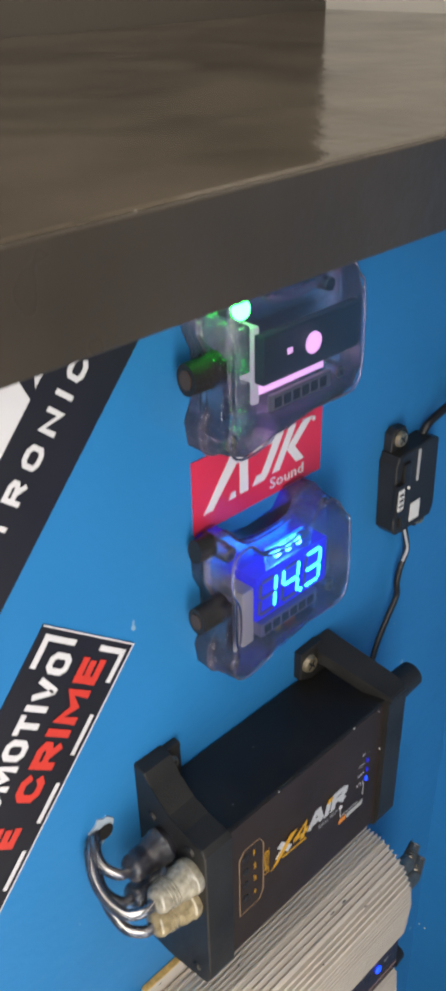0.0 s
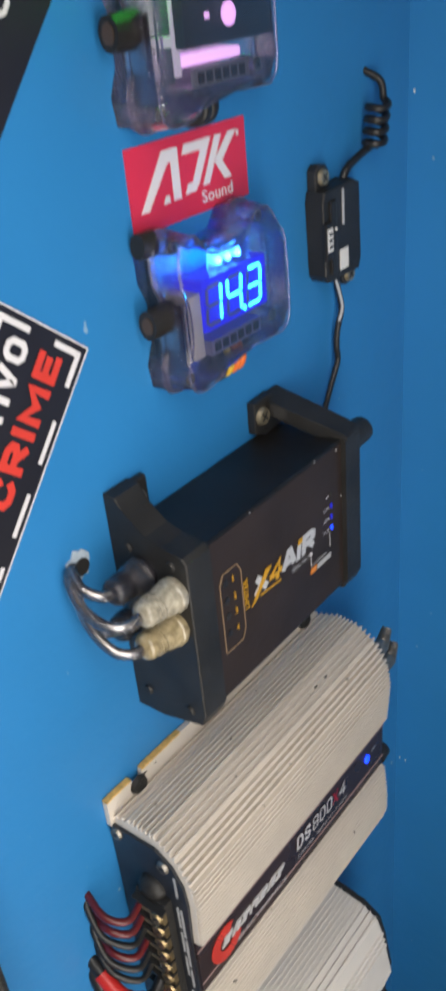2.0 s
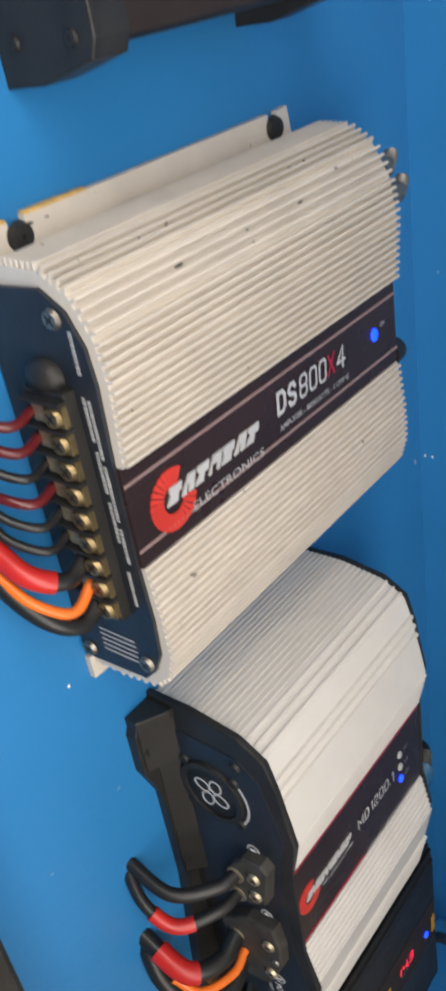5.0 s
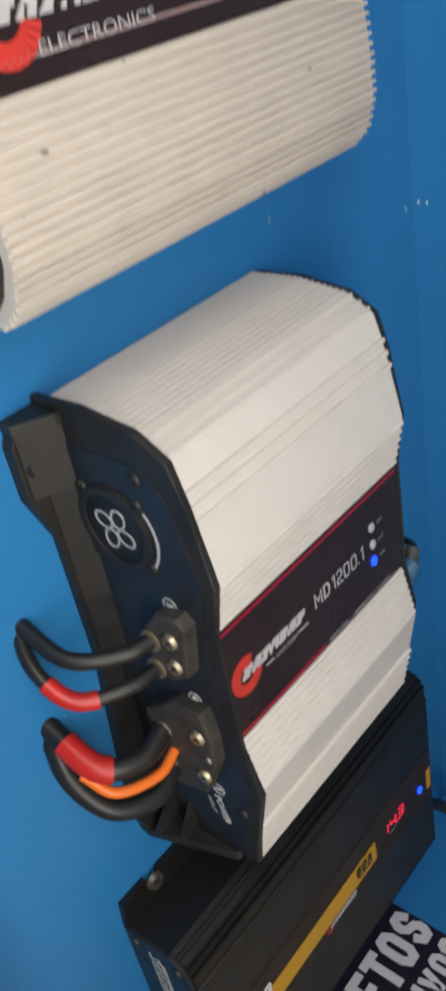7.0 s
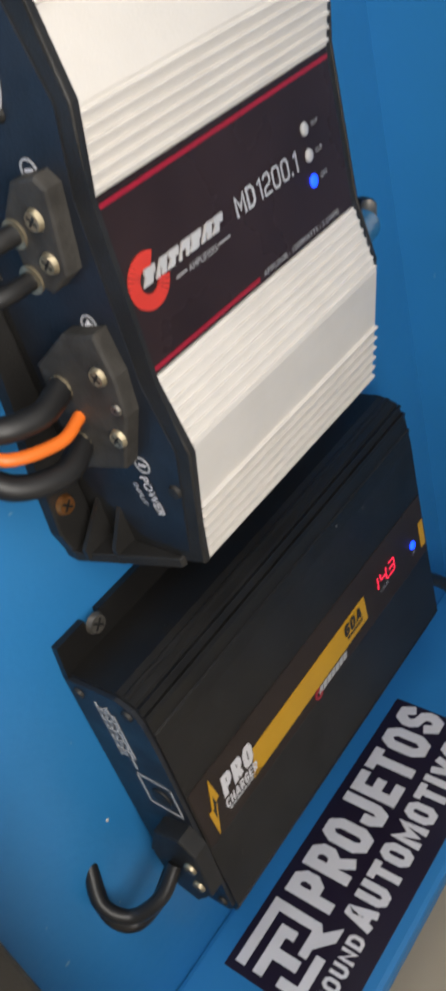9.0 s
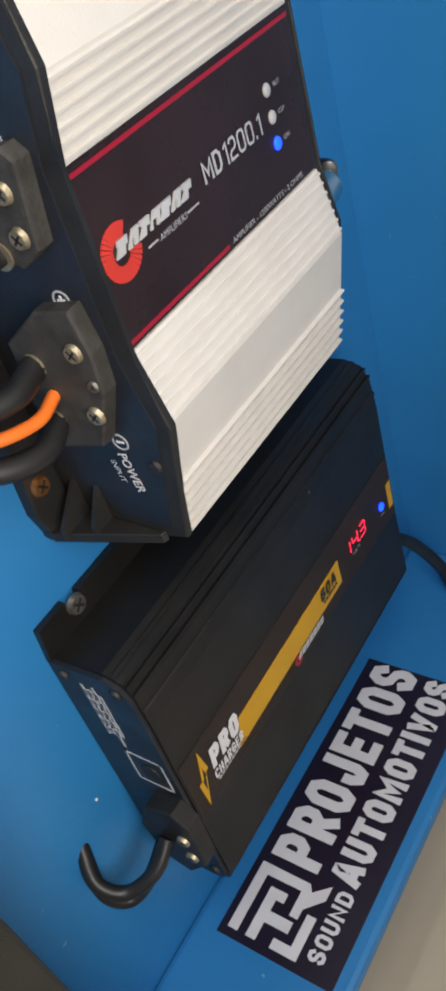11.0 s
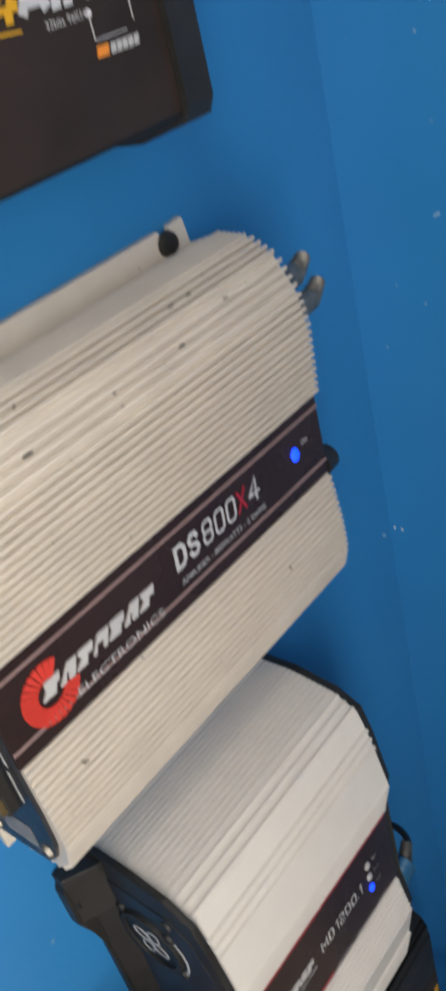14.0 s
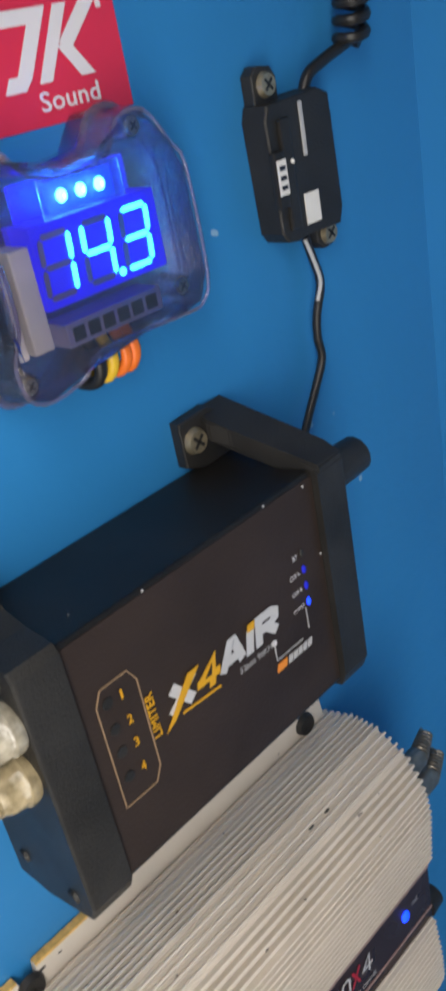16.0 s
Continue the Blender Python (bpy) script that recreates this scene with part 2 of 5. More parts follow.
def lathe(p, q, profile, n=18, bm=None):
    """A turned body from p to q: profile gives (share of the way, radius)."""
    bm = bm or bmesh.new()
    p, q = Vector(p), Vector(q)
    way = (q - p).normalized()
    side = way.orthogonal().normalized()
    up = way.cross(side)
    rings = [[bm.verts.new(p.lerp(q, s) + r * (math.cos(2 * math.pi * j / n) * side + math.sin(2 * math.pi * j / n) * up)) for j in range(n)] for s, r in profile]
    for a, b in zip(rings, rings[1:]):
        for j in range(n):
            bm.faces.new((a[j], a[(j + 1) % n], b[(j + 1) % n], b[j]))
    bm.faces.new(rings[0][::-1])
    bm.faces.new(rings[-1])
    return bm


def ball(c, r, bm=None, squash=(1, 1, 1)):
    bm = bm or bmesh.new()
    m = Matrix.Translation(c) @ Matrix.Diagonal((*squash, 1))
    bmesh.ops.create_uvsphere(bm, u_segments=12, v_segments=8, radius=r, matrix=m)
    return bm


def spline(points, steps=8):
    """A smooth line through the given points."""
    pts = [Vector(p) for p in points]
    pts = [pts[0] * 2 - pts[1]] + pts + [pts[-1] * 2 - pts[-2]]
    line = []
    for i in range(1, len(pts) - 2):
        a, b, c, d = pts[i - 1 : i + 3]
        for k in range(steps):
            t = k / steps
            line.append(0.5 * (2 * b + (c - a) * t + (2 * a - 5 * b + 4 * c - d) * t * t + (3 * b - a - 3 * c + d) * t ** 3))
    line.append(pts[-2])
    return line


def hose(points, r, n=10, steps=8, bm=None):
    """A round cable through the given points."""
    bm = bm or bmesh.new()
    line = spline(points, steps)
    up, rings = Vector((0.31, 0.52, 0.79)), []
    for i, p in enumerate(line):
        way = (line[min(i + 1, len(line) - 1)] - line[max(i - 1, 0)]).normalized()
        side = up.cross(way).normalized()
        up = way.cross(side).normalized()
        rings.append([bm.verts.new(p + r * (math.cos(2 * math.pi * j / n) * side + math.sin(2 * math.pi * j / n) * up)) for j in range(n)])
    for a, b in zip(rings, rings[1:]):
        for j in range(n):
            bm.faces.new((a[j], a[(j + 1) % n], b[(j + 1) % n], b[j]))
    bm.faces.new(rings[0][::-1])
    bm.faces.new(rings[-1])
    return bm


def ribbed(points, ribs):
    """A polyline of (y, z) whose stretches carry ribs: for each stretch (count, depth, groove width share)."""
    out = []
    for (a, b), (n, deep, share) in zip(zip(points, points[1:]), ribs):
        a, b = Vector(a), Vector(b)
        way = (b - a).normalized()
        inward = Vector((way.y, -way.x))
        out.append(tuple(a))
        for i in range(n):
            s0, s1 = (i + 0.5 - share / 2) / n, (i + 0.5 + share / 2) / n
            lip = 0.18 * (s1 - s0)
            out += [tuple(a.lerp(b, s0)), tuple(a.lerp(b, s0 + lip) + inward * deep), tuple(a.lerp(b, s1 - lip) + inward * deep), tuple(a.lerp(b, s1))]
    out.append(tuple(points[-1]))
    return out


def lettering(name, text, material, parent, q, width, height, u=(1, 0, 0), v=(0, 0, 1), bold=0.0, shear=0.0, label="", lift=0.0005, apart=False):
    """Flat raised letters whose lower left corner is q, running along u and standing along v."""
    cu = bpy.data.curves.new(name, "FONT")
    cu.body, cu.resolution_u, cu.space_character = text, 3, 1.0 + 2.4 * bold
    tmp = bpy.data.objects.new(name, cu)
    me = tmp.to_mesh()
    bm = bmesh.new()
    steps = [(0, 0)] + ([(math.cos(k * 0.7854 + 0.39), math.sin(k * 0.7854 + 0.39)) for k in range(8)] if bold else [])
    ties = []
    for k, (dx, dy) in enumerate(steps):
        first = len(bm.verts)
        bm.from_mesh(me)
        bm.verts.ensure_lookup_table()
        bm.verts.index_update()
        for w in bm.verts[first:]:
            w.co += Vector((dx * bold * 0.9, dy * bold * 0.9, k * 0.00003))
    # tie each thickening stroke to its letter
    count = len(me.vertices)
    seen, isles = set(), []
    for v0 in list(bm.verts)[:count] if bold else []:
        if v0.index in seen or not v0.link_edges:
            continue
        isle, todo = {v0.index}, [v0]
        while todo:
            for e in todo.pop().link_edges:
                for o in e.verts:
                    if o.index not in isle:
                        isle.add(o.index)
                        todo.append(o)
        seen |= isle
        isles.append(isle)
        v1 = v0.link_edges[0].other_vert(v0)
        ties.append((v0.index, v1.index))
    for i, j in ties:
        for k in range(1, len(steps)):
            bm.faces.new((bm.verts[i], bm.verts[j], bm.verts[j + k * count], bm.verts[i + k * count]))
            bm.verts.ensure_lookup_table()
    tmp.to_mesh_clear()
    bpy.data.objects.remove(tmp)
    xs, ys = [w.co.x for w in bm.verts], [w.co.y for w in bm.verts]
    u, v, q = Vector(u).normalized(), Vector(v).normalized(), Vector(q)
    n = u.cross(v)
    for w in bm.verts:
        a, b = (w.co.x - min(xs)) / (max(xs) - min(xs)), (w.co.y - min(ys)) / (max(ys) - min(ys))
        w.co = q + u * (a * width + shear * b * height) + v * (b * height) + n * (lift + w.co.z)
    if apart:
        # one object for each letter
        for isle in isles:
            one = bm.copy()
            gone = [w for w in one.verts if w.index % count not in isle]
            bmesh.ops.delete(one, geom=gone, context="VERTS")
            part("letter", one, material, parent)
        bm.free()
        return parent
    return part(name, bm, material, parent, label)


GLYPHS = {
    "A": (0.74, [[(0, 0), (0.40, 1), (0.60, 1), (1, 0)], [(0.14, 0.27), (0.86, 0.27)]]),
    "C": (0.62, [[(1, 0.78), (0.74, 1), (0.26, 1), (0, 0.80), (0, 0.20), (0.26, 0), (0.74, 0), (1, 0.22)]]),
    "D": (0.64, [["loop", (0, 0), (0.66, 0), (1, 0.22), (1, 0.78), (0.66, 1), (0, 1)]]),
    "E": (0.54, [[(1, 1), (0, 1), (0, 0), (1, 0)], [(0, 0.5), (0.86, 0.5)]]),
    "G": (0.62, [[(1, 0.80), (0.74, 1), (0.26, 1), (0, 0.80), (0, 0.20), (0.26, 0), (0.74, 0), (1, 0.20), (1, 0.46), (0.55, 0.46)]]),
    "H": (0.62, [[(0, 0), (0, 1)], [(1, 0), (1, 1)], [(0, 0.5), (1, 0.5)]]),
    "I": (0.0, [[(0, 0), (0, 1)]]),
    "J": (0.52, [[(1, 1), (1, 0.20), (0.72, 0), (0.26, 0), (0, 0.20), (0, 0.30)]]),
    "K": (0.64, [[(0, 0), (0, 1)], [(1, 1), (0.06, 0.44)], [(0.34, 0.62), (1, 0)]]),
    "M": (0.84, [[(0, 0), (0, 1), (0.5, 0.30), (1, 1), (1, 0)]]),
    "N": (0.66, [[(0, 0), (0, 1), (1, 0), (1, 1)]]),
    "O": (0.64, [["loop", (0.26, 0), (0.74, 0), (1, 0.20), (1, 0.80), (0.74, 1), (0.26, 1), (0, 0.80), (0, 0.20)]]),
    "P": (0.60, [[(0, 0), (0, 1)], [(0, 1), (0.72, 1), (1, 0.84), (1, 0.60), (0.72, 0.44), (0, 0.44)]]),
    "R": (0.62, [[(0, 0), (0, 1)], [(0, 1), (0.72, 1), (1, 0.84), (1, 0.62), (0.72, 0.46), (0, 0.46)], [(0.46, 0.46), (1, 0)]]),
    "S": (0.60, [[(1, 0.78), (0.74, 1), (0.26, 1), (0, 0.82), (0, 0.68), (0.20, 0.54), (0.80, 0.46), (1, 0.32), (1, 0.18), (0.74, 0), (0.26, 0), (0, 0.22)]]),
    "T": (0.58, [[(0, 1), (1, 1)], [(0.5, 1), (0.5, 0)]]),
    "U": (0.62, [[(0, 1), (0, 0.20), (0.26, 0), (0.74, 0), (1, 0.20), (1, 1)]]),
    "V": (0.70, [[(0, 1), (0.46, 0), (0.54, 0), (1, 1)]]),
    "X": (0.62, [[(0, 0), (1, 1)], [(0, 1), (1, 0)]]),
    "i": (0.0, [[(0, 0), (0, 0.68)]]),
    "0": (0.58, [["loop", (0.22, 0), (0.78, 0), (1, 0.14), (1, 0.86), (0.78, 1), (0.22, 1), (0, 0.86), (0, 0.14)]]),
    "1": (0.24, [[(0, 0.82), (1, 1), (1, 0)]]),
    "2": (0.56, [[(0, 0.84), (0.22, 1), (0.78, 1), (1, 0.84), (1, 0.58), (0.78, 0.46), (0.20, 0.40), (0, 0.28), (0, 0), (1, 0)]]),
    "4": (0.58, [[(0.74, 0), (0.74, 1), (0, 0.30)], [(0, 0.30), (1, 0.30)]]),
    "6": (0.58, [[(1, 0.86), (0.78, 1), (0.22, 1), (0, 0.86), (0, 0.30)], ["loop", (0.22, 0), (0.78, 0), (1, 0.14), (1, 0.42), (0.78, 0.56), (0.22, 0.56), (0, 0.42), (0, 0.14)]]),
    "8": (0.58, [["loop", (0.22, 0), (0.78, 0), (1, 0.14), (1, 0.38), (0.78, 0.5), (0.22, 0.5), (0, 0.38), (0, 0.14)], ["loop", (0.22, 0.5), (0.78, 0.5), (1, 0.62), (1, 0.86), (0.78, 1), (0.22, 1), (0, 0.86), (0, 0.62)]]),
    ".": (0.0, [[(0, 0), (0, 0.06)]]),
}


def stroke_letters(name, text, material, parent, q, width, height, weight, u=(1, 0, 0), v=(0, 0, 1), shear=0.0, gap=0.16, label="", lift=0.0005, apart=False):
    """Signwriter's letters with even strokes and cut corners; q is the lower left corner, weight the stroke's width."""
    u, v, q = Vector(u).normalized(), Vector(v).normalized(), Vector(q)
    n = u.cross(v)
    inks = len(text) * weight
    flat = sum(GLYPHS[c][0] for c in text) * height + gap * height * (len(text) - 1)
    k = (width - inks) / flat if flat else 1.0
    bm, x, count = bmesh.new(), 0.0, 0
    for c in text:
        w, lines = GLYPHS[c]
        for pts in lines:
            loop = pts[0] == "loop"
            pts = pts[1:] if loop else pts
            p = [Vector((x + weight / 2 + a * w * height * k, weight / 2 + b * (height - weight))) for a, b in pts]
            m, rows = len(p), []
            for i in range(m):
                before = p[i] - p[i - 1] if i or loop else p[1] - p[0]
                after = p[(i + 1) % m] - p[i] if i < m - 1 or loop else before
                before, after = before.normalized(), after.normalized()
                side = Vector((-before.y - after.y, before.x + after.x)).normalized()
                reach = weight / 2 / max(0.5, side.dot(Vector((-before.y, before.x))))
                end = Vector((0, 0))
                if not loop and i in (0, m - 1):
                    end = before * (weight / 2 if i else -weight / 2) * (1.0 if abs(before.x) < 0.01 or abs(before.y) < 0.01 else 0.5)
                pair = []
                for d in (reach, -reach):
                    e = p[i] + side * d + end
                    e.y = min(max(e.y, 0.0), height)
                    pair.append(bm.verts.new(q + u * (e.x + shear * e.y) + v * e.y + n * (lift + count * 0.00004)))
                rows.append(pair)
            for i in range(m if loop else m - 1):
                a, b = rows[i], rows[(i + 1) % m]
                bm.faces.new((a[0], a[1], b[1], b[0]))
            count = (count + 1) % 7
        x += weight + w * height * k + gap * height * k
        if apart:
            part("letter", bm, material, parent)
            bm = bmesh.new()
    if apart:
        bm.free()
        return parent
    return part(name, bm, material, parent, label)


def plate(corners, n, thick, bm=None):
    """A flat patch over the corners, lifted along n."""
    bm = bm or bmesh.new()
    n = Vector(n) * thick
    lo, hi = [bm.verts.new(Vector(c)) for c in corners], [bm.verts.new(Vector(c) + n) for c in corners]
    k = len(corners)
    for i in range(k):
        bm.faces.new((lo[i], lo[(i + 1) % k], hi[(i + 1) % k], hi[i]))
    bm.faces.new(lo[::-1])
    bm.faces.new(hi)
    return bm


def screw(parent, c, r, n=(0, -1, 0), material=None, name="screw", label=""):
    """A pan head with a cross slot, facing along n."""
    c, n = Vector(c), Vector(n)
    bm = rod(c, c + n * r * 0.45, r, r * 0.82, 16)
    head = part(name, bm, material or STEEL, parent, label, True)
    side = n.orthogonal().normalized()
    other = n.cross(side)
    bm = bmesh.new()
    for a, b in ((side, other), (other, side)):
        w, l = a * r * 0.12, b * r * 0.6
        plate([c + n * r * 0.45 + w + l, c + n * r * 0.45 - w + l, c + n * r * 0.45 - w - l, c + n * r * 0.45 + w - l], n, r * 0.03, bm)
    part("cross_slot", bm, BLACK, head)
    return head


def spring(name, parent, p, q, r, turns, thick, material):
    """A coil of wire round the line from p to q, tapering to its end."""
    p, q = Vector(p), Vector(q)
    way = (q - p).normalized()
    side = way.orthogonal().normalized()
    up = way.cross(side)
    line = []
    for i in range(turns * 8 + 1):
        f, a = i / (turns * 8), i / 8 * 2 * math.pi
        line.append(p.lerp(q, f) + (side * math.cos(a) + up * math.sin(a)) * r * (1 - 0.3 * f))
    return part(name, hose(line, thick, 6, 2), material, parent, "coiled steel strain relief", True)


def ring(c, r0, r1, n=28, a0=0.0, a1=360.0, y=0.0, axis="y", thick=0.0006, bm=None):
    """A flat ring or arc facing -y (c is x, z) or facing -x (c is y, z)."""
    bm = bm or bmesh.new()
    steps = max(3, int(n * (a1 - a0) / 360))
    put = (lambda u, v, w: (u, y - w, v)) if axis == "y" else (lambda u, v, w: (y - w, u, v))
    rows = []
    for i in range(steps + 1):
        t = radians(a0 + (a1 - a0) * i / steps)
        rows.append([bm.verts.new(put(c[0] + r * math.cos(t), c[1] + r * math.sin(t), w)) for r in (r0, r1) for w in (0, thick)])
    for p, q in zip(rows, rows[1:]):
        for i, j in ((0, 1), (1, 3), (3, 2), (2, 0)):
            bm.faces.new((p[i], p[j], q[j], q[i]))
    return bm


# ---- structure ----
tagged(part("wall_back", box(-0.62, 0.34, 0.0, 0.025, -0.19, 1.229), BLUE), "blue painted panel wall that carries the car audio gear", "wall", kind="structure")
tagged(part("wall_side", box(0.34, 0.365, -1.3, 0.025, -0.19, 1.229), BLUE), "blue painted side panel meeting the wall in a corner", "wall", kind="structure")
tagged(part("floor", box(-3.0, 0.50, -3.2, 0.285, -0.21, -0.19), TILE), "beige tiled floor below the blue ledge", "floor", kind="structure")
tagged(part("room_wall_east", box(0.50, 0.56, -3.2, 0.345, -0.19, 2.75), OFFWHITE), "off-white painted room wall", "wall", kind="structure")
tagged(part("room_wall_west", box(-3.06, -3.0, -3.2, 0.345, -0.19, 2.75), DULLWALL), "dull greige painted room wall", "wall", kind="structure")
# Assumed wall, kept dark and near to shape the reflection in the countertop.
tagged(part("room_wall_north", box(-3.0, 0.50, 0.285, 0.345, -0.19, 2.75), DARKWALL), "assumed dark brown room wall behind the countertop", "wall", kind="structure")
tagged(part("room_wall_south", box(-3.0, 0.50, -3.26, -3.2, -0.19, 2.75), DULLWALL), "off-white painted room wall", "wall", kind="structure")
tagged(part("ceiling", box(-3.06, 0.56, -3.26, 0.345, 2.75, 2.81), OFFWHITE), "off-white painted ceiling", "ceiling", kind="structure")
tagged(part("ledge", box(-0.130, 0.3398, -0.1165, -0.0002, -0.0860, -0.0715, 0.004), BLUE), "blue painted ledge along the foot of the wall", "ledge", kind="structure")

for x, z, r in ((0.131, 1.196, 0.0010), (-0.040, 0.105, 0.0010), (-0.016, 0.575, 0.0008)):
    part("paint_nick", ball((x, 0.0, z), r, squash=(1, 0.25, 1.3)), OFFWHITE, bpy.data.objects["wall_back"])
rim = part("cable_hole", prism([(0.0140 + (0.0072 + 0.0014 * math.sin(k * 2.3)) * math.cos(k * 0.449), 0.9375 + (0.0082 + 0.0012 * math.cos(k * 3.1)) * math.sin(k * 0.449)) for k in range(14)], 0.0, -0.0008, "y"), FIBRE, bpy.data.objects["wall_back"], "chipped hole with pale filler edge")
# Flat black disc on the wall stands in for the shaded depth of the hole.
part("hole_mouth", rod((0.0155, -0.0008, 0.9355), (0.0155, -0.0012, 0.9355), 0.0048, n=18), BLACK, rim)
for y, z in ((-0.004, 1.100), (-0.010, 0.512), (-0.004, 0.512)):
    part("paint_nick", ball((0.34, y, z), 0.0008, squash=(0.25, 0.8, 1.8)), OFFWHITE, bpy.data.objects["wall_side"])


def counter():
    t = thing("countertop", (-0.2, 0.2, 1.229), "dark brown lacquered board countertop with scuffs, overhanging the wall", "countertop")
    part("top_board", box(-1.10, 0.498, -0.1025, 0.283, 1.229, 1.257, 0.002), COUNTER, t)
    # Thin strip added to carry the painted shade of the front edge.
    part("shaded_edge", box(-1.10, 0.498, -0.1042, -0.1024, 1.2292, 1.2566, 0.0007), SHADEDEDGE, t, "front edge of the board, coloured darker for shade")


def counter_leg():
    t = thing("counter_leg", (-0.15, -0.10, -0.19), "slim black square metal leg under the countertop edge", "leg")
    part("tube", box(-0.165, -0.1345, -0.113, -0.083, -0.186, 1.2285, 0.002), SATIN, t)
    part("foot", box(-0.168, -0.1335, -0.1165, -0.081, -0.19, -0.180, 0.002), BLACK, t)


# Unseen fixture made up to carry the added overhead light.
def added_ceiling_lamp():
    t = thing("added_ceiling_lamp", (0.22, 0.02, 2.75), "unseen round ceiling lamp added to light the countertop", "lamp")
    part("frame", rod((0.22, 0.02, 2.7498), (0.22, 0.02, 2.700), 0.20, 0.195, 40), OFFWHITE, t, "", True)
    part("diffuser", rod((0.22, 0.02, 2.700), (0.22, 0.02, 2.680), 0.175, 0.15, 40), glow("warm_white_diffuser", (1.0, 0.93, 0.84), 4.0), t, "", True)


counter()
counter_leg()
added_ceiling_lamp()


# ---- four channel amplifier ----
def model_strip(t, x0, x1, y, z0, z1, line, film):
    strip = part("label_strip", box(x0, x1, y, y + 0.003, z0, z1, 0.0003), film, t, "glossy black printed label strip")
    for z in (z0 + 0.0075, z1 - 0.0085):
        part("stripe", box(x0, x1, y - 0.0004, y, z, z + 0.0013), line, strip)
    return strip


def brand_mark(strip, x, z, y, w, h, slices):
    """A red fan-like disc with a slanted white block row over it."""
    r = h * 0.86
    for i in range(slices):
        a = 60 + 290 * i / slices
        part("red_ray_mark", ring((x + r * 0.95, z - h * 0.1), r * 0.45, r, 24, a, a + 290 / slices * 0.8, y), REDINK, strip)
    n, x = 7, x + r * 0.62
    for i in range(n):
        a = x + (w - r * 0.62) * i / n
        b = a + (w - r * 0.62) / n * 0.84
        lo, hi, s = z - h * 0.20, z + h * 0.26, h * 0.20
        cut = (b - a) * (0.16 + 0.22 * ((i * 3) % 4) / 3)
        mid = (lo + hi) / 2
        if i % 2:
            pts = [(a, lo), (a + cut, lo), (a + cut + s * 0.4, mid), (b - cut + s * 0.4, mid), (b - cut, lo), (b, lo), (b + s, hi), (a + s + cut, hi)]
        else:
            pts = [(a, lo), (b - cut, lo), (b - cut + s * 0.5, mid), (b + s * 0.6, mid), (b + s, hi), (a + s, hi), (a + s * 0.8, hi - (hi - lo) * 0.25), (a + s * 0.5 + cut, mid)]
        part("white_block_mark", plate([(p, y, q) for p, q in pts], (0, -1, 0), 0.0009), SILVERINK, strip)


